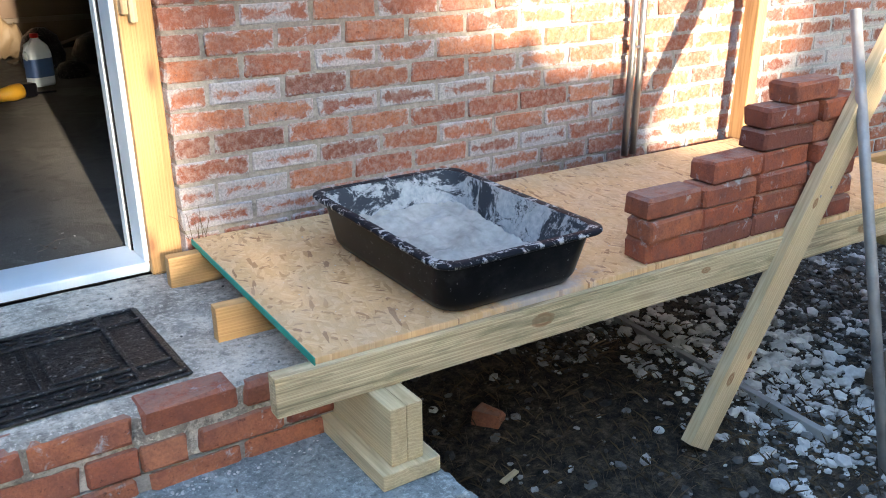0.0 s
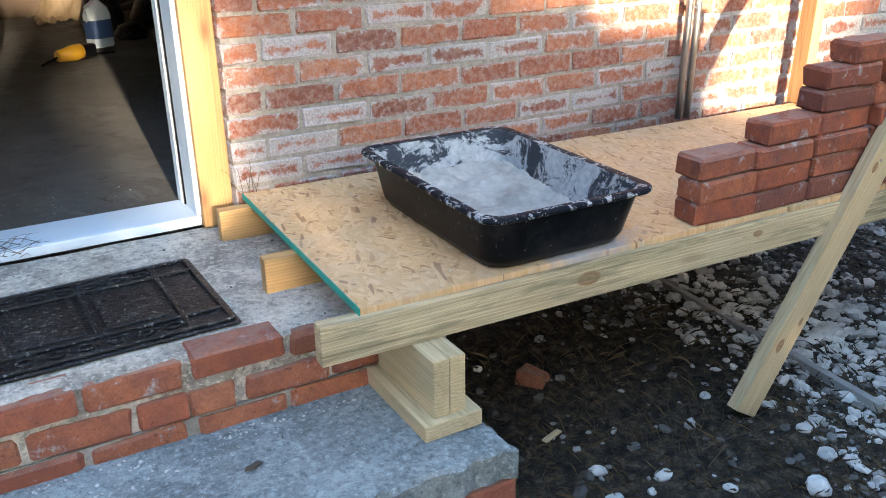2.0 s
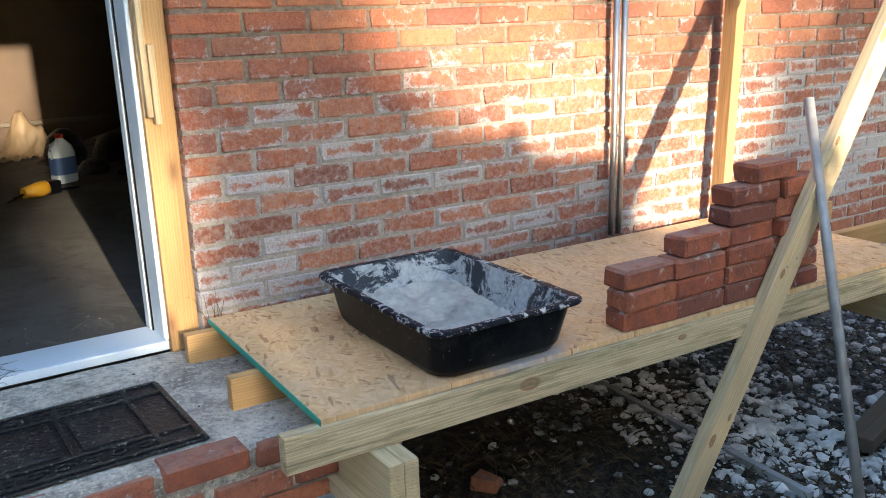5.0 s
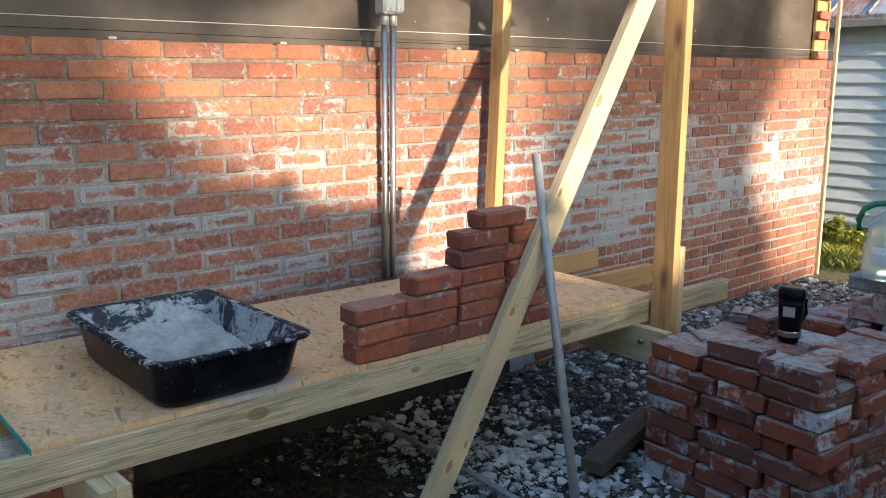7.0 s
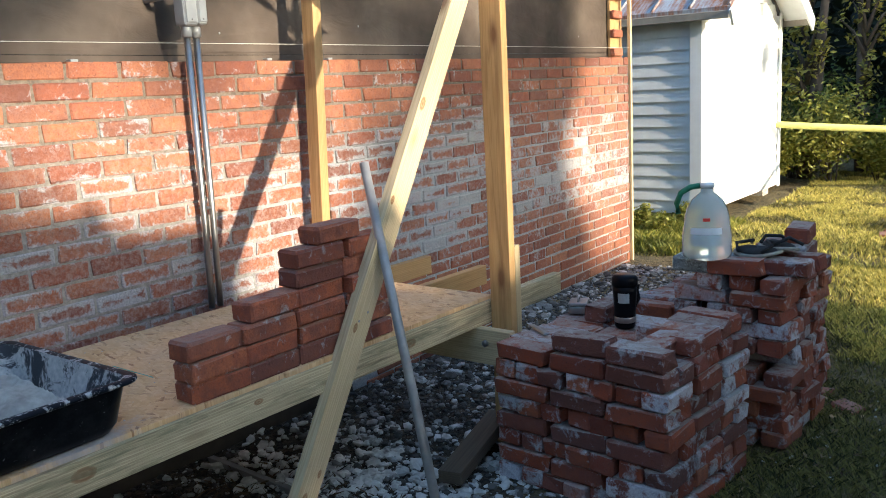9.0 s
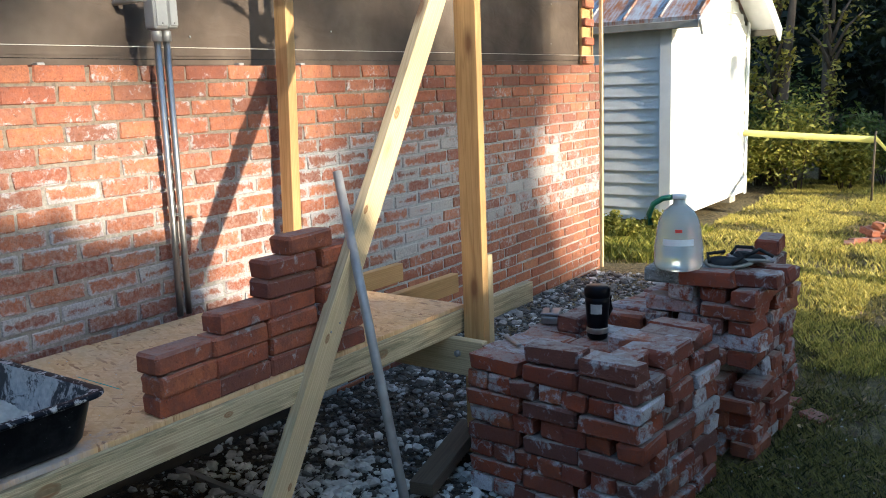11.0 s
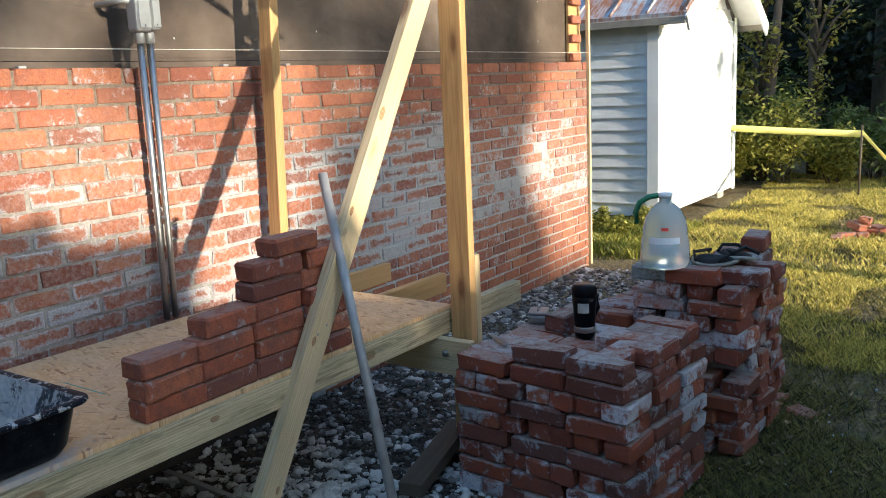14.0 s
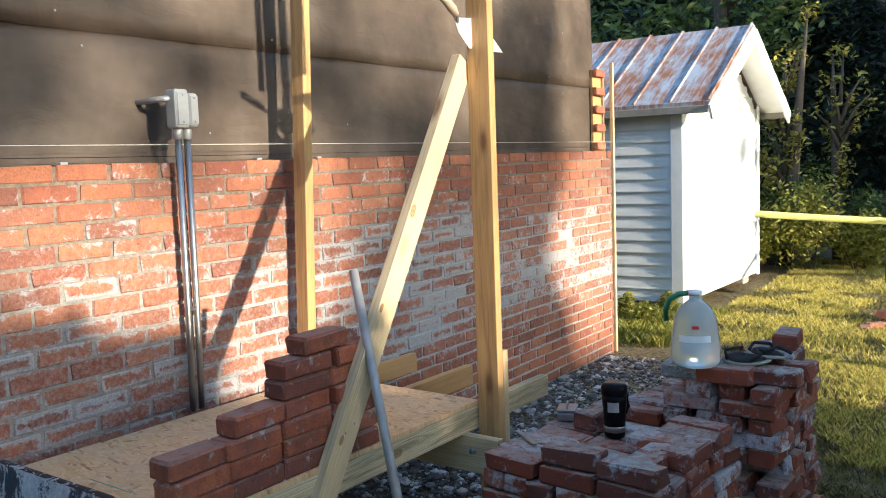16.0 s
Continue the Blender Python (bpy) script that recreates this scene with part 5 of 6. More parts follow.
# shade spots of the two crowns, as x, z and radius on the brick wall
OVER_DOOR = ((-0.66, 0.95, 0.25), (-0.55, 0.80, 0.2), (-0.52, 0.62, 0.2), (-0.58, 1.3, 0.12), (-0.45, 1.5, 0.09), (-0.34, 1.22, 0.06), (-0.6, 1.75, 0.14), (-0.24, 1.6, 0.06), (0.18, 1.5, 0.32), (0.32, 1.08, 0.32), (0.5, 0.80, 0.34), (0.72, 0.60, 0.34),
             (0.98, 0.70, 0.22), (0.15, 1.9, 0.3), (0.20, 0.72, 0.2), (-0.78, 0.8, 0.3), (-0.7, 0.55, 0.3), (0.60, 1.10, 0.22), (0.40, 1.5, 0.18), (0.28, 1.78, 0.2), (0.82, 0.92, 0.2), (1.15, 0.68, 0.2), (1.4, 0.68, 0.2), (1.55, 0.62, 0.18))
OVER_END = ((3.15, 1.32, 0.2), (3.4, 1.42, 0.24), (3.4, 1.12, 0.24), (3.75, 1.36, 0.26), (3.75, 1.06, 0.24), (4.1, 1.4, 0.26), (4.1, 1.12, 0.22), (4.45, 1.38, 0.24), (4.5, 1.15, 0.14), (4.74, 1.48, 0.18),
            (2.95, 1.12, 0.16), (3.02, 0.9, 0.22), (3.3, 0.82, 0.25), (3.62, 0.85, 0.25), (3.95, 0.8, 0.24), (4.2, 0.6, 0.25), (4.5, 0.36, 0.24), (4.22, 0.86, 0.22), (4.42, 0.92, 0.2), (4.52, 0.66, 0.2), (4.76, 0.34, 0.22), (4.6, 1.16, 0.16), (2.68, 0.66, 0.22), (3.1, 0.56, 0.28), (3.5, 0.52, 0.3), (3.9, 0.45, 0.28), (4.25, 0.32, 0.28),
            (4.6, 0.16, 0.28), (5.0, -0.06, 0.24), (5.4, -0.12, 0.22), (3.3, 0.3, 0.3), (3.8, 0.12, 0.3), (2.98, 1.76, 0.18), (3.22, 1.72, 0.2), (3.45, 1.66, 0.16), (4.3, 1.75, 0.24), (4.6, 1.7, 0.24),
            (4.35, 2.05, 0.24), (4.7, 2.0, 0.24), (4.5, 2.35, 0.25), (4.85, 2.38, 0.22), (4.9, 1.75, 0.15), (1.02, 1.72, 0.09), (1.16, 1.86, 0.13), (1.0, 2.05, 0.18), (1.62, 1.62, 0.06), (1.86, 1.95, 0.10), (1.45, 2.3, 0.2), (2.6, 1.98, 0.16), (0.75, 1.8, 0.15), (0.9, 1.72, 0.12))
shade_tree(-2.4, -20.0, 6.4, shade_clumps(OVER_DOOR, 20.0, (-2.4, -20.0)), 1, 9000, 0.15)
shade_tree(1.6, -20.5, 6.6, shade_clumps(OVER_END, 20.5, (1.6, -20.5)), 2, 12000, 0.13)

# unseen high crown added to dim the sky over lawn and piles
shade_tree(5.5, -6.4, 7.5, tuple((x - 5.5, y + 6.4, z, r) for x, y, z, r in ((4.0, -4.5, 5.5, 1.2), (3.0, -4.8, 5.2, 1.1), (5.0, -4.6, 6.0, 1.2), (3.6, -5.6, 6.2, 1.2), (4.6, -5.8, 5.4, 1.1), (2.4, -4.4, 6.0, 1.0), (3.4, -3.6, 6.2, 1.0), (5.6, -6.2, 6.8, 1.2))), 6, 5200, 0.15)


def hedge():
    """Unseen shrubs added to shade deck and ground, low enough to let the sun over."""
    rng = random.Random(14)
    x = -2.0
    while x < 4.36:
        top = 2.10 if x < 0.05 else 2.66 if x < 0.55 else 2.54 if x < 1.07 else 2.10 if x < 1.65 else 2.14 if x < 2.75 else 1.6
        top += 0.05 * math.sin(x * 3.1)
        b = empty("shrub", pose(x, -6.0, 0))
        tagged(b, "unseen green hedge shrub added to shade deck and ground", "shrub", "hedge shrubs")
        stems = tube([(0, 0, -0.05), (0.02, 0, 0.5), (0, 0, top * 0.85)], [0.02, 0.015, 0.006], 6)
        part("stem", stems, M_bark, b)
        clumps = [(rng.uniform(-0.1, 0.1), rng.uniform(-0.15, 0.15), top * f, 0.34) for f in (0.08, 0.24, 0.40, 0.55, 0.68, 0.80)]
        v, f = leaf_cloud(rng, clumps, 1900, 0.09, 1.0)
        joined("foliage", v, f, M_leaf, b)
        x += 0.36


hedge()


def yard_woods():
    """Woods added unseen behind the camera to dim the sky; the low sun shines in under their high crowns."""
    rng = random.Random(78)
    clumps = []
    while len(clumps) < 240:
        a = rng.uniform(100, 325)
        if 225 < a < 308:
            continue
        d = rng.uniform(14, 22)
        clumps.append((d * math.cos(radians(a)), d * math.sin(radians(a)), rng.uniform(0.3, 9), rng.uniform(1.0, 2.2)))
    for k in range(330):
        a = rng.uniform(222, 311)
        d = rng.uniform(19, 24)
        if 257 < a < 298:
            low = k % 2 == 0
            z = rng.uniform(0.4, 3.0 if a < 275 else 2.3) if low else rng.uniform(9.9, 17)
        else:
            low, z = False, rng.uniform(0.4, 17)
        clumps.append((d * math.cos(radians(a)), d * math.sin(radians(a)), z, 1.0 if low else rng.uniform(1.2, 2.0)))
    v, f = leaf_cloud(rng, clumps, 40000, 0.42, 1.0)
    tagged(joined("yard_woods", v, f, M_leaf_dark), "unseen dark woodland added to dim the sky", "woods", kind="stuff")
    for a, d in ((230, 21), (243, 23), (252, 22), (271, 23), (283, 21), (296, 22), (306, 20)):
        x, y = d * math.cos(radians(a)), d * math.sin(radians(a))
        t = part("bare_tree", tube([(x, y, -0.2), (x + 0.1, y, 5), (x, y + 0.2, 12)], [0.13, 0.11, 0.05], 9), M_bark)
        tagged(t, "unseen tall bare trunk added among the sky-dimming woods", "tree", "bare trees of the yard woods")


yard_woods()

# ---- small things ----
def plastic_sheet():
    """A crumpled drop sheet on the room floor that catches the low sun."""
    verts, faces = [], []
    n = 30
    for j in range(n + 1):
        for i in range(n + 1):
            u, v = i / n - 0.5, j / n - 0.5
            h = 0.30 * math.exp(-((u + 0.05) ** 2 + (v - 0.05) ** 2) * 14) + 0.16 * math.exp(-((u - 0.25) ** 2 + (v + 0.2) ** 2) * 30)
            h += 0.05 * abs(noise.noise(Vector((u * 7, v * 7, 3)))) + 0.03 * noise.noise(Vector((u * 19, v * 19, 1)))
            verts.append((0.20 + u * 0.42, 4.95 + v * 0.4, 0.53 + 1.15 * max(0, h)))
    for j in range(n):
        for i in range(n):
            a = j * (n + 1) + i
            faces.append((a, a + 1, a + n + 2, a + n + 1))
    ob = joined("drop_sheet", verts, faces, plain("pale plastic sheet", (0.20, 0.145, 0.085), 0.5, 0, 0.25, 8, 0.1), None, True)
    sol = ob.modifiers.new("thickness", "SOLIDIFY")
    sol.thickness = 0.002
    tagged(ob, "crumpled pale plastic drop sheet on the floor", "drop sheet")
    trim = part("baseboard", block((-1.5, 5.325, 0.74), (2.5, 5.349, 0.78), 0.004), M_oldwood)
    tagged(trim, "dark rail along the back wall of the room", "trim", kind="structure")


plastic_sheet()


def bleach_jug(x, y, z):
    jug = empty("bleach_jug", pose(x, y, z, 0, 0, 30))
    tagged(jug, "white plastic jug with blue label and red cap", "jug")
    ring = lambda w, d, r, h: [(px, py, h) for px, py in rounded_rect(w, d, r)]
    part("body", loft([ring(0.14, 0.10, 0.03, 0.0), ring(0.155, 0.11, 0.035, 0.01), ring(0.155, 0.11, 0.035, 0.19), ring(0.13, 0.095, 0.035, 0.235), ring(0.05, 0.05, 0.02, 0.275), ring(0.044, 0.044, 0.02, 0.285)], None, True), M_white, jug)
    part("label", loft([ring(0.1565, 0.1115, 0.036, 0.055), ring(0.1565, 0.1115, 0.036, 0.165)]), M_blue, jug, "dark blue wrap label")
    part("cap", lathe([(0.024, 0.2855), (0.024, 0.31), (0.0, 0.31)], 18), M_red, jug, "red screw cap")
    part("handle", tube([(-0.03, 0.0, 0.262), (-0.075, 0.0, 0.245), (-0.086, 0.0, 0.20), (-0.07, 0.0, 0.16)], 0.012, 8), M_white, jug)


bleach_jug(0.215, 3.50, 0.526)
tool = empty("angle_grinder", pose(0.0, 2.98, 0.526, 0, 0, 25))
tagged(tool, "yellow and black power tool lying on the floor", "power tool")
part("motor_housing", tube([(-0.12, 0, 0.05), (-0.02, 0, 0.055), (0.03, 0, 0.06)], [0.03, 0.045, 0.042], 14), M_yellow, tool)
part("head", block((0.03, -0.035, 0.02), (0.11, 0.035, 0.095), 0.015, 2), M_black, tool)
part("handle", tube([(0.07, 0.03, 0.06), (0.08, 0.14, 0.05)], 0.016, 10), M_black, tool)
part("cord", tube([(-0.12, 0, 0.045), (-0.2, 0.03, 0.01), (-0.1, 0.14, 0.008), (0.12, 0.17, 0.008), (0.3, 0.08, 0.008)], 0.006, 7), M_black, tool)
for _x, _y, _r, _h in ((0.45, 3.75, 0.10, 0.10), (0.62, 3.55, 0.07, 0.06), (0.38, 4.35, 0.14, 0.26), (0.75, 4.4, 0.16, 0.2)):
    bag = part("dark_bag", lathe([(0, 0), (_r, 0), (_r * 1.1, _h * 0.3), (_r * 0.8, _h * 0.8), (_r * 0.3, _h), (0, _h)], 14), M_rubber)
    bag.location = (_x, _y, 0.526)
    tagged(bag, "dark slumped bag on the room floor", "bag")
plank = board("old_plank", (0.55, 4.7, 0.70), (0.9, 0.10, 0.02), (0, -14, 12), M_oldwood)
plank.matrix_basis = pose(0.62, 4.7, 0.638, 0, -14, 12)
tagged(plank, "old grey plank lying across clutter", "plank")

# trowel stuck on the front post
trowel = empty("trowel", pose(2.20, -0.972, 1.985, 0, 0, 0))
tagged(trowel, "steel pointing trowel hung on the post", "trowel")
_bm = bmesh.new()
_out = [(-0.075, 0.0, 0.045), (-0.045, 0.0, -0.005), (0.02, 0.0, -0.055), (0.26, 0.0, -0.052), (0.20, 0.0, -0.01), (0.05, 0.0, 0.055)]
for _y in (-0.0008, 0.0008):
    _bm.faces.new([_bm.verts.new((p[0], _y, p[2])) for p in (_out if _y < 0 else reversed(_out))])
_bm.verts.ensure_lookup_table()
for _k in range(6):
    _a, _c = _bm.verts[_k], _bm.verts[(_k + 1) % 6]
    _d, _e = _bm.verts[11 - _k], _bm.verts[11 - (_k + 1) % 6]
    _bm.faces.new((_c, _a, _d, _e))
blade = part("blade", _bm, plain("bright trowel steel", (0.75, 0.75, 0.75), 0.35, 0.3, 0.05, 20, 0.05), trowel)
blade.matrix_basis = pose(0, 0.0, 0, 0, 0, 0)
part("tang", tube([(-0.05, 0, 0.03), (-0.075, -0.015, 0.045), (-0.085, -0.015, 0.055)], 0.006, 8), M_metal, trowel)
part("handle", tube([(-0.082, -0.015, 0.052), (-0.11, -0.018, 0.068), (-0.15, -0.022, 0.088), (-0.20, -0.024, 0.112), (-0.21, -0.024, 0.117)], [0.011, 0.017, 0.015, 0.018, 0.010], 12), plain("worn pale handle wood", (0.40, 0.33, 0.26), 0.7), trowel, "worn wooden handle")

# things on the first pile
tin = empty("metal_tin", pose(2.47, -1.21, 8 * PITCH_A + 0.001, 0, 0, 20))
tagged(tin, "small dull metal tin lying on the bricks", "tin")
part("body", block((-0.05, -0.035, 0), (0.05, 0.035, 0.034), 0.008, 2), M_metal, tin)
part("lid", block((-0.052, -0.037, 0.0345), (0.052, 0.037, 0.045), 0.008, 2), M_metal, tin)
part("bail", tube([(-0.03, -0.0, 0.045), (-0.02, 0.0, 0.06), (0.02, 0.0, 0.06), (0.03, 0.0, 0.045)], 0.004, 6), M_metal, tin)
knife = empty("utility_knife", pose(2.17, -1.20, 8 * PITCH_A + 0.001, 0, 0, 52))
tagged(knife, "thin grey utility blade lying on a brick", "knife")
part("body", block((-0.07, -0.011, 0), (0.07, 0.011, 0.007), 0.003, 1), M_metal, knife)
part("blade", block((0.0705, -0.008, 0.002), (0.10, 0.008, 0.004)), M_boxmetal, knife)


def knee_pad(x, y, z, turn, tilt):
    """A cupped oval pad with a pale rim and two slack straps."""
    g = empty("knee_pad", pose(x, y, z, tilt, 3, turn))
    tagged(g, "black oval knee pad with pale rim and straps", "knee pad", "knee pads on the bricks")
    M_gl = plain("black pad cloth", (0.018, 0.018, 0.018), 0.85, 0, 0.4, 40, 0.4)
    M_cuff = plain("pale pad rim", (0.30, 0.29, 0.25), 0.9, 0, 0.25, 40, 0.4)

    def oval(a, b, h):
        return [(a * math.cos(q), b * math.sin(q), h + 0.008 * math.cos(q) ** 2) for q in (2 * math.pi * k / 28 for k in range(28))]
    part("rim", loft([oval(0.094, 0.064, 0.0), oval(0.100, 0.070, 0.005), oval(0.097, 0.067, 0.012), oval(0.088, 0.058, 0.012), oval(0.085, 0.055, 0.004)], None, True), M_cuff, g, "pale grey rim")
    part("pad", loft([oval(0.084, 0.054, 0.0121), oval(0.078, 0.050, 0.020), oval(0.05, 0.032, 0.026), oval(0.01, 0.006, 0.027)], None, True), M_gl, g)
    for s in (-1, 1):
        part("strap", tube([(0.05 * s, 0.05, 0.02), (0.08 * s, 0.02, 0.045), (0.03 * s, -0.02, 0.05), (0.07 * s, -0.06, 0.03)], 0.007, 7), M_gl, g)


_zt = 12 * PITCH + 0.002
knee_pad(2.81, -1.80, _zt, 70, -4)
knee_pad(2.87, -1.86, _zt + 0.012, 40, 6)

# barrier tape and its stake
stake = part("tape_stake", tube([(10.0, -1.335, -0.1), (10.0, -1.34, 0.5), (10.0, -1.345, 0.79)], 0.012, 8), M_oldwood)
tagged(stake, "thin dark stake holding barrier tape", "stake")


def ribbon(name, a, b, wide, sag, label):
    a, b = Vector(a), Vector(b)
    verts, faces = [], []
    n = 24
    for i in range(n + 1):
        u = i / n
        p = a.lerp(b, u) - Vector((0, 0, sag * 4 * u * (1 - u)))
        tw = 0.25 * math.sin(u * 9)
        for s in (-1, 1):
            for th in (0, 0.0012):
                verts.append((p.x + th, p.y + th + s * tw * wide * 0.4, p.z + s * wide / 2))
    for i in range(n):
        k = 4 * i
        for q in ((0, 2, 6, 4), (1, 5, 7, 3), (2, 3, 7, 6), (0, 4, 5, 1)):
            faces.append(tuple(k + j for j in q))
    return tagged(joined(name, verts, faces, M_tape, None, True), label, "tape")


ribbon("barrier_tape", (10.0, -1.345, 0.70), (9.72, 0.42, 0.83), 0.075, 0.01, "yellow barrier tape strung to the shed")
ribbon("barrier_tape", (10.0, -1.345, 0.72), (6.9, -2.6, 0.02), 0.06, 0.02, "yellow barrier tape hanging from the stake")


# loose bricks and rubble on the ground
def loose(name, label, spots, seed, group):
    rng = random.Random(seed)
    kinds = [rough_brick(rng, (0.2, 0.09, 0.0565), 0.004, 0.15) for _ in range(4)]
    for me in kinds:
        me.materials.append(M_brick_step)
    for x, y, z, a, s in spots:
        ob = new(name, rng.choice(kinds))
        tagged(ob, label, "brick", group)
        ob.matrix_basis = pose(x, y, z + ground_height(x, y), rng.uniform(-9, 9), rng.uniform(-9, 9), a) @ Matrix.Diagonal((s, 1, 1, 1))


loose("loose_brick", "loose red brick lying in the grass", ((3.28, -2.05, -0.006, 62, 0.55), (3.40, -1.92, -0.006, 70, 0.35)), 4, "loose bricks in the grass")
loose("broken_brick", "broken red brick in a rubble heap", ((7.5, -1.70, 0.03, 20, 1), (7.62, -1.75, 0.03, 80, 0.8), (7.4, -1.6, 0.03, 130, 0.7), (7.55, -1.66, 0.09, 40, 0.9), (7.7, -1.68, 0.09, 100, 0.7), (7.25, -1.55, 0.02, 10, 0.5), (7.6, -1.72, 0.14, 0, 0.8), (7.8, -1.8, 0.03, 30, 1)), 6, "broken bricks in the heap")
loose("broken_brick", "small broken brick end on dark soil", ((0.690, -0.462, 0.012, 35, 0.30),), 7, "broken bricks in the soil")
offcut = beam_between("timber_offcut", (1.80, -1.03, 0.045), (2.30, -0.93, 0.085), 0.09, 0.05, M_oldwood)
tagged(offcut, "old timber offcut lying on the gravel", "timber")
edging = beam_between("edging_strip", (1.535, -0.05, 0.002), (1.45, -1.10, 0.006), 0.026, 0.03, M_stone)
tagged(edging, "narrow grey edging strip half buried in gravel", "edging")
chip = board("wood_chip", (0.566, -0.73, 0.012), (0.075, 0.018, 0.006), (4, 3, 20), M_treated)
tagged(chip, "pale splinter of wood on the soil", "wood chip")


def stones():
    rng = random.Random(33)
    for x, y, r in ((1.153, -1.15, 0.030), (1.015, -1.232, 0.036), (1.20, -1.04, 0.024), (0.55, -1.01, 0.030), (0.588, -0.90, 0.024), (0.716, -1.00, 0.026), (0.652, -1.03, 0.016), (1.085, -0.783, 0.022), (1.418, -0.352, 0.03), (1.36, -0.9, 0.026), (1.46, -0.75, 0.03), (0.83, -1.12, 0.02)):
        bm = bmesh.new()
        bmesh.ops.create_icosphere(bm, subdivisions=2, radius=1)
        sx, sy, sz = r, r * rng.uniform(0.65, 0.9), r * rng.uniform(0.4, 0.6)
        for v in bm.verts:
            j = 1 + 0.22 * noise.noise(v.co * 1.9 + Vector((x * 9, y * 9, 0)))
            v.co = Vector((v.co.x * sx, v.co.y * sy, v.co.z * sz)) * j
        ob = part("stone", bm, M_gravel_pale)
        ob.matrix_basis = pose(x, y, ground_height(x, y) + sz * 0.45, rng.uniform(-12, 12), rng.uniform(-12, 12), rng.uniform(0, 360))
        tagged(ob, "pale broken limestone lying on the dark soil", "stone", "stones on the soil")


stones()


def twigs():
    rng = random.Random(17)
    for x, y, z, n, ln in ((-0.64, 0.04, 0.530, 14, 0.10), (-0.58, 0.09, 0.536, 8, 0.09), (-0.30, 0.35, 0.527, 4, 0.07), (0.85, -1.02, 0.03, 3, 0.35), (-0.02, 0.02, 0.51, 5, 0.08)):
        for k in range(n):
            a = rng.uniform(0, 6.28)
            p = Vector((x + rng.uniform(-0.06, 0.06), y + rng.uniform(-0.03, 0.03), z))
            d = Vector((math.cos(a), math.sin(a) * 0.4, rng.uniform(0, 0.35))) * ln * rng.uniform(0.6, 1.2)
            t = part("twig", tube([p, p + d * 0.5 + Vector((rng.uniform(-0.01, 0.01), 0.006, 0.006)), p + d], [0.0010, 0.0008, 0.0004], 5), M_bark)
            tagged(t, "thin dry twig blown against the threshold", "twig", "dry twigs")


twigs()


def litter():
    """Dry stalks in the corner by the post, and dead leaves on the step."""
    rng = random.Random(23)
    for k in range(7):
        x, y = 0.01 + rng.uniform(-0.02, 0.03), -0.012
        d = Vector((rng.uniform(-0.06, 0.03), rng.uniform(-0.03, 0.0), rng.uniform(0.05, 0.13)))
        s = part("dry_stalk", tube([(x, y, DECK), Vector((x, y, DECK)) + d * 0.6 + Vector((0, 0, 0.02)), Vector((x, y, DECK)) + d], [0.0009, 0.0007, 0.0004], 5), M_straw)
        tagged(s, "thin dry grass stalk standing by the post", "stalk", "dry stalks")
    for x, y, a, ln in ((-0.285, -0.865, 20, 0.042), (-0.20, -0.80, 80, 0.010), (-0.33, -0.98, 10, 0.012)):
        leaf = bmesh.new()
        up = [leaf.verts.new((ln * math.cos(q) * 0.5, ln * 0.2 * math.sin(q), 0.003 + 0.004 * abs(math.sin(2 * q)))) for q in (2 * math.pi * k / 12 for k in range(12))]
        dn = [leaf.verts.new((v.co.x, v.co.y, v.co.z - 0.0012)) for v in up]
        leaf.faces.new(up)
        leaf.faces.new(list(reversed(dn)))
        for k in range(12):
            leaf.faces.new((up[k], dn[k], dn[(k + 1) % 12], up[(k + 1) % 12]))
        ob = part("dead_leaf", leaf, M_bark)
        ob.matrix_basis = pose(x, y, 0.3195, 0, 0, a)
        tagged(ob, "curled dark dead leaf on the concrete step", "leaf", "dead leaves")


litter()


def nail_caps():
    cap = mesh_of(lathe([(0, 0.0018), (0.0045, 0.001), (0.005, 0), (0, 0)], 10), "nail_cap")
    cap.materials.append(M_boxmetal)
    rng = random.Random(2)
    for z in (1.70, 1.98, 2.09, 2.38):
        x = 0.45
        while x < 5.3:
            ob = new("nail_cap", cap)
            ob.parent = house_wall
            ob.matrix_basis = pose(x, 0.102, z + rng.uniform(-0.03, 0.03), 90, 0, 0)
            x += rng.uniform(0.8, 1.5)


nail_caps()


def wall_ties():
    """Bent strips left standing in the top bed joint, and a slack second line."""
    for x in (0.56, 1.20, 2.09, 2.46, 3.3):
        w = part("wall_tie", block((x - 0.014, 0.008, TOP - 0.001), (x + 0.014, 0.040, TOP + 0.009), 0.002), M_boxmetal)
        tagged(w, "small pale metal tie on the top course", "wall tie", "ties on the wall")
    ln = part("slack_line", tube([(-0.06, 0.026, 1.588), (1.6, 0.024, 1.580), (3.4, 0.024, 1.583), (5.6, 0.026, 1.590)], 0.0013, 5), M_black)
    tagged(ln, "thin dark line lying just above the bricks", "string line")


wall_ties()


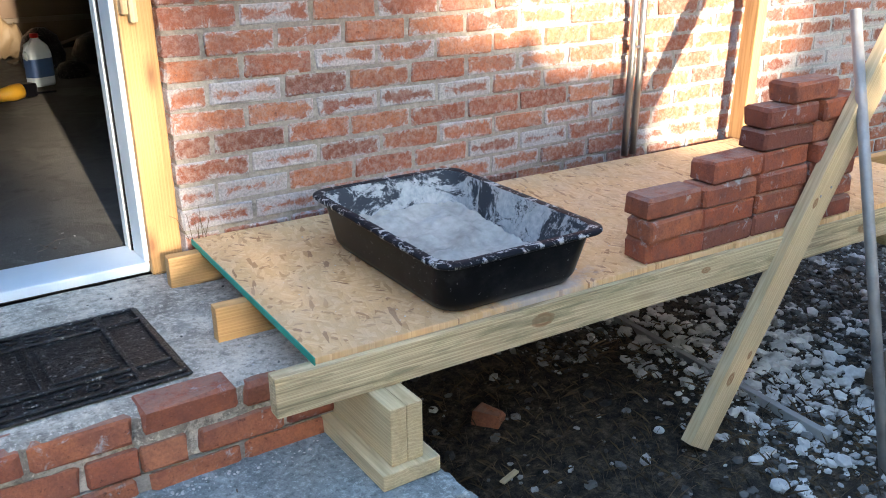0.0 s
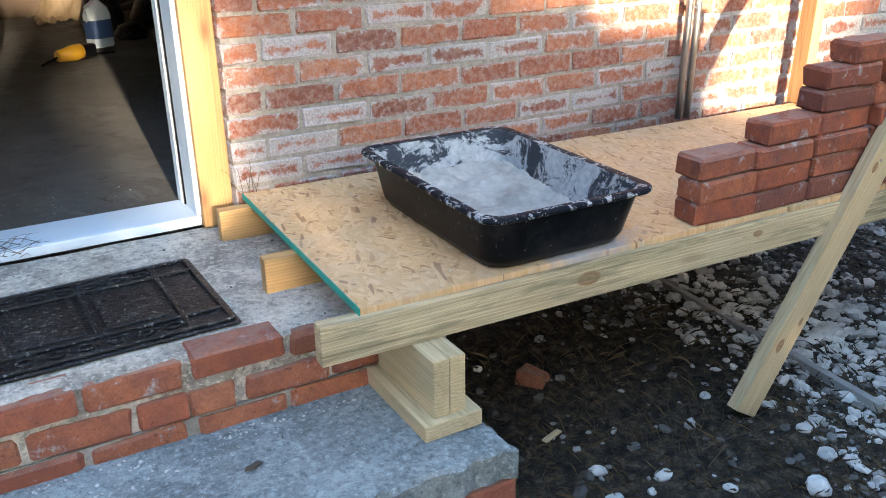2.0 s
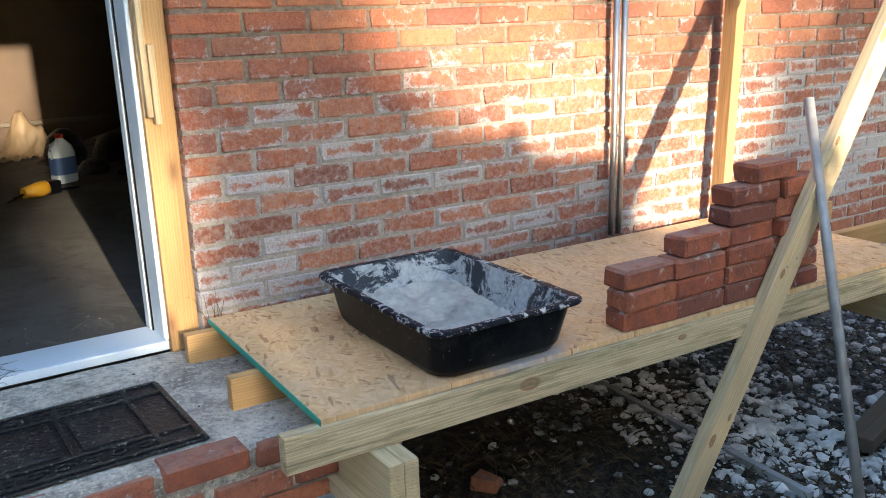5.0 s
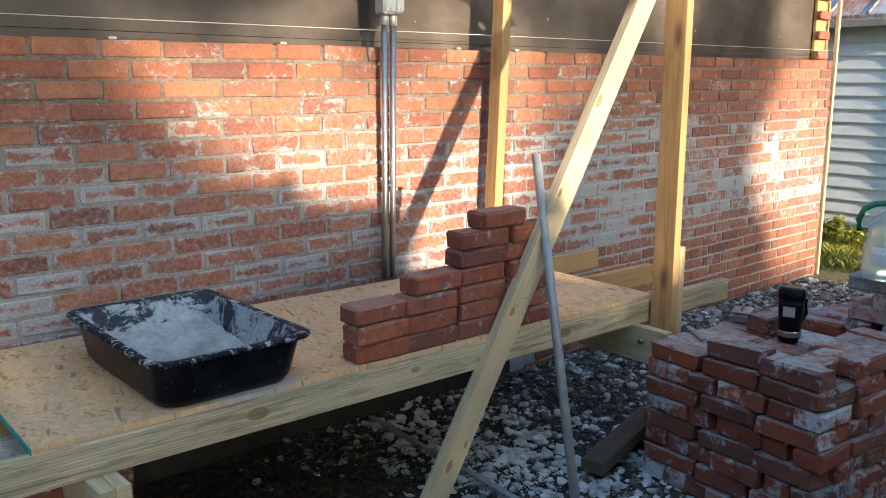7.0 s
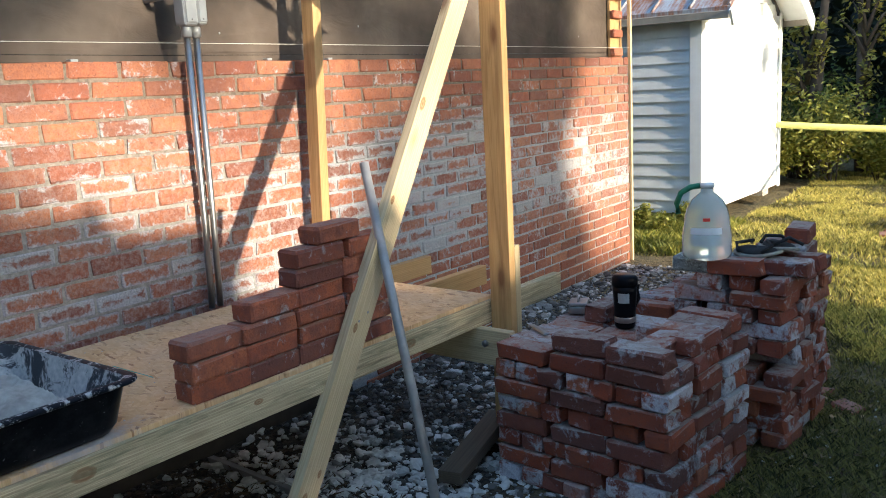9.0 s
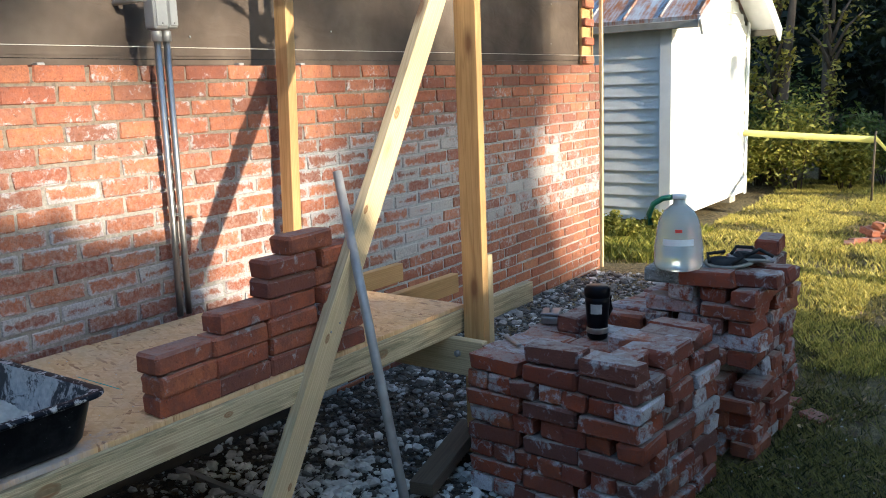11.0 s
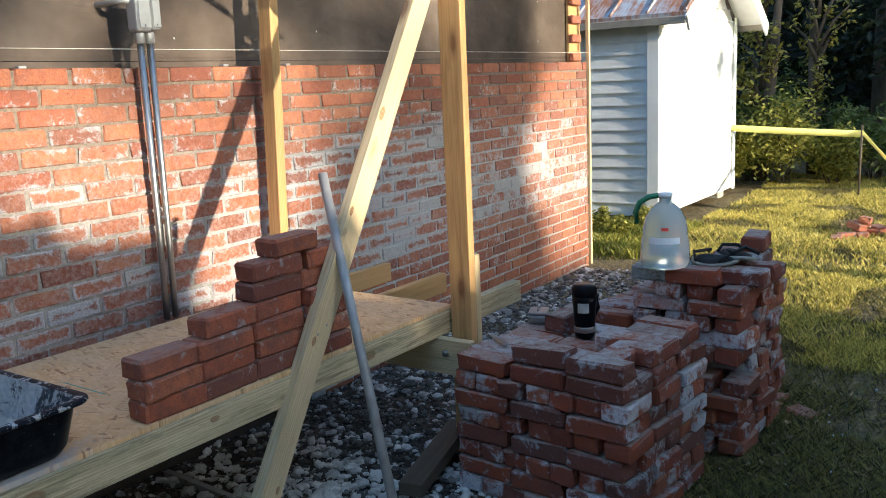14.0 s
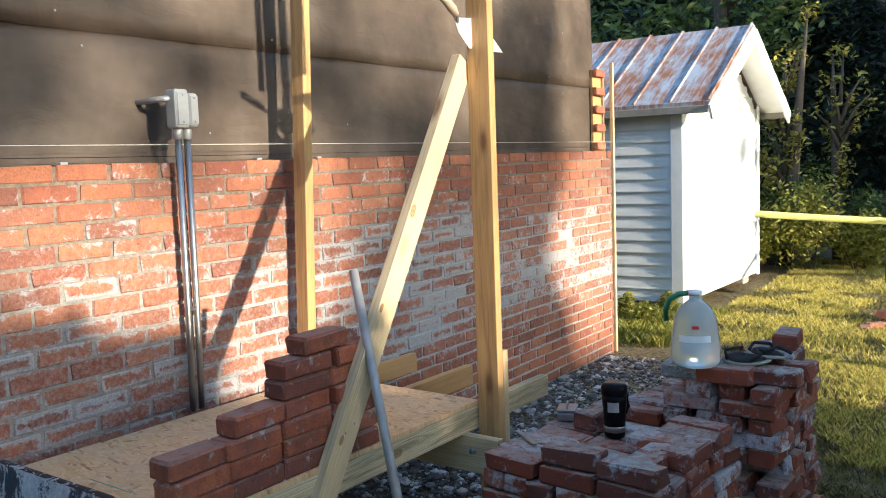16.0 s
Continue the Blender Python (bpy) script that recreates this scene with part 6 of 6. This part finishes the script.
# ---- gravel and grass ----
def pebbles(name, count, area, sizes, seed, label, material, level=None):
    rng = random.Random(seed)
    ico = bmesh.new()
    bmesh.ops.create_icosphere(ico, subdivisions=1, radius=1)
    base_v = [v.co.copy() for v in ico.verts]
    base_f = [tuple(v.index for v in f.verts) for f in ico.faces]
    ico.free()
    verts, faces = [], []
    for _ in range(count):
        x, y = area(rng)
        s = sizes[0] + (sizes[1] - sizes[0]) * rng.random() ** 2.4
        q = Euler((rng.uniform(-0.4, 0.4), rng.uniform(-0.4, 0.4), rng.uniform(0, 6))).to_matrix()
        sc = Vector((1, rng.uniform(0.6, 1.0), rng.uniform(0.35, 0.6))) * s
        z = (ground_height(x, y) if level is None else level) + s * 0.25
        b = len(verts)
        for co in base_v:
            j = 1 + rng.uniform(-0.22, 0.22)
            p = q @ Vector((co.x * sc.x, co.y * sc.y, co.z * sc.z)) * j
            verts.append((x + p.x, y + p.y, z + p.z))
        faces += [tuple(b + i for i in f) for f in base_f]
    ob = joined(name, verts, faces, material)
    return tagged(ob, label, "gravel", kind="stuff")


def make_gravel():
    m, nt, b = nodes_of("mixed limestone chips")
    r = nt.nodes.new("ShaderNodeNewGeometry").outputs["Random Per Island"]
    n = noise_tex(nt, coords(nt, "World"), 40, 4, 0.7)
    c = ramp(nt, r, [(0.0, (0.035, 0.032, 0.03)), (0.4, (0.09, 0.086, 0.08)), (0.7, (0.26, 0.255, 0.245)), (1.0, (0.62, 0.61, 0.59))])
    c = mix(nt, ramp(nt, n, [(0.4, grey(0.5)), (0.6, grey(0.0))]), c, (0.10, 0.085, 0.07))
    nt.links.new(c, b.inputs["Base Color"])
    b.inputs["Roughness"].default_value = 0.9
    bump(nt, b, n, 0.4, 0.004)
    return m


M_gravel = make_gravel()


def under_deck(r):
    x = r.uniform(1.05, 5.6)
    y = r.uniform(-1.45 if x < 2.0 else -1.2, -0.01)
    return (x, y) if noise.noise(Vector((x * 1.3, y * 1.3, 5))) + 0.5 * (x - 1.35) > -0.1 else under_deck(r)


pebbles("gravel", 11000, under_deck, (0.004, 0.022), 1, "loose grey limestone gravel", M_gravel)


def path_area(r):
    x, y = r.gauss(1.72, 0.24), r.gauss(-0.72, 0.36)
    return (x, y) if x > 1.24 + 0.12 * y + 0.1 * r.random() else path_area(r)


pebbles("rubble", 700, lambda r: (r.uniform(2.7, 5.5), -0.03 - abs(r.gauss(0, 0.28))), (0.010, 0.042), 26, "coarse pale rubble along the foot of the wall", M_gravel)
pebbles("gravel_path", 1500, path_area, (0.004, 0.034), 2, "pale coarse gravel round the brace foot", M_gravel_pale)
pebbles("soil_stones", 230, lambda r: (r.uniform(0.25, 1.4), r.uniform(-1.4, -0.1)), (0.006, 0.025), 3, "small stones in the dark soil", M_gravel)


pebbles("mortar_crumbs", 330, lambda r: (r.uniform(-1.3, 0.20), -0.70 - abs(r.gauss(0, 0.06))), (0.0015, 0.006), 21, "pale mortar crumbs fallen on the step", M_gravel_pale, 0.3175)
pebbles("slab_grit", 170, lambda r: (r.uniform(-1.2, 0.2), r.uniform(-0.64, 0.04)), (0.001, 0.0045), 22, "fine grit on the porch slab", M_gravel, 0.4985)
pebbles("deck_crumbs", 120, lambda r: (r.uniform(0.08, 1.1), r.uniform(-0.85, -0.08)), (0.001, 0.004), 23, "crumbs of dry mortar on the deck", M_gravel_pale, DECK)
pebbles("door_grit", 110, lambda r: (r.uniform(-0.9, -0.14), r.uniform(0.26, 0.5)), (0.001, 0.005), 24, "grit swept against the threshold", M_gravel, 0.525)


def blades(name, count, area, length, seed, label, material, lean=0.5, wide=1.0):
    rng = random.Random(seed)
    verts, faces = [], []
    for _ in range(count):
        x, y = area(rng)
        l = length * rng.uniform(0.5, 1.4)
        a, w = rng.uniform(0, 6.28), rng.uniform(0.0011, 0.0024) * (1 + 0.1 * max(0, x)) * wide
        dx, dy = math.cos(a), math.sin(a)
        t = rng.uniform(0.1, lean) * l
        z = ground_height(x, y) - 0.002
        b = len(verts)
        verts += [(x - dy * w, y + dx * w, z), (x + dy * w, y - dx * w, z), (x + dx * t * 0.4 + dy * w * 0.6, y + dy * t * 0.4 - dx * w * 0.6, z + l * 0.6), (x + dx * t, y + dy * t, z + l * 0.95)]
        faces += [(b, b + 1, b + 2), (b, b + 2, b + 3)]
    return tagged(joined(name, verts, faces, material), label, "grass", kind="stuff")


def lawn_area(r):
    u = r.random() ** 2.0
    x = 1.6 + u * 10.5
    y = -0.2 - abs(r.gauss(0, 1.9)) if x > 6 else -1.0 - abs(r.gauss(0, 1.7))
    if 5.9 < x < 7.5 and r.random() < 0.3:
        y = r.uniform(-0.2, 1.0)
    if (x < 3.0 and y > (-1.82 if x < 2.65 else -1.97)) or -0.9 * y + 0.55 * x + 0.8 * noise.noise(Vector((x, y, 4))) < 2.55:
        return lawn_area(r)
    if noise.noise(Vector((x * 2.3, y * 2.3, 9))) + 0.5 * noise.noise(Vector((x * 7, y * 7, 2))) < -0.12 and x > 3.1 and r.random() < 0.75:
        return lawn_area(r)
    return x, y


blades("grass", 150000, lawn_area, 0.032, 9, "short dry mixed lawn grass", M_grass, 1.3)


# the sunlit stretch only, which gets the brightened grass
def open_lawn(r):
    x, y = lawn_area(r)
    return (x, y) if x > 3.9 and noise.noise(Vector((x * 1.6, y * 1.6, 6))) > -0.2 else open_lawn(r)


blades("lawn_tufts", 90000, open_lawn, 0.045, 29, "uneven yellow-green lawn tufts, brightened as if sunlit", M_grass_lit, 0.9, 1.3)
pebbles("lawn_litter", 900, lawn_area, (0.004, 0.018), 12, "pale chips scattered in the lawn", M_gravel_pale)


def fallen_leaves():
    """Small curled leaves lying on the grass."""
    rng = random.Random(61)
    verts, faces = [], []
    for _ in range(1500):
        x, y = lawn_area(rng)
        s, a = rng.uniform(0.010, 0.028), rng.uniform(0, 6.28)
        q = Euler((rng.uniform(-0.5, 0.5), rng.uniform(-0.5, 0.5), a)).to_matrix()
        z, b = ground_height(x, y) + 0.018, len(verts)
        for o in ((-s, 0, 0), (0, -s * 0.5, s * 0.2), (s, 0, 0), (0, s * 0.5, s * 0.25)):
            verts.append(tuple(Vector((x, y, z)) + q @ Vector(o)))
        faces += [(b, b + 1, b + 2), (b, b + 2, b + 3)]
    tagged(joined("fallen_leaves", verts, faces, M_dead_leaf), "small brown and tan leaves fallen on the lawn", "leaves", kind="stuff")


fallen_leaves()
blades("weeds", 6000, lambda r: (r.uniform(5.95, 7.55), r.uniform(-0.35, 1.0)), 0.085, 19, "bright yellow-green weeds at the shed's foot", M_weed, 0.9, 1.6)
blades("dead_straw", 3200, lambda r: (r.uniform(0.25, 1.7), r.uniform(-1.5, -0.2)), 0.03, 10, "dead straw lying on dark soil", M_straw, 2.2, 0.32)

lay_wall()
lay_corner()
lay_step_bricks()
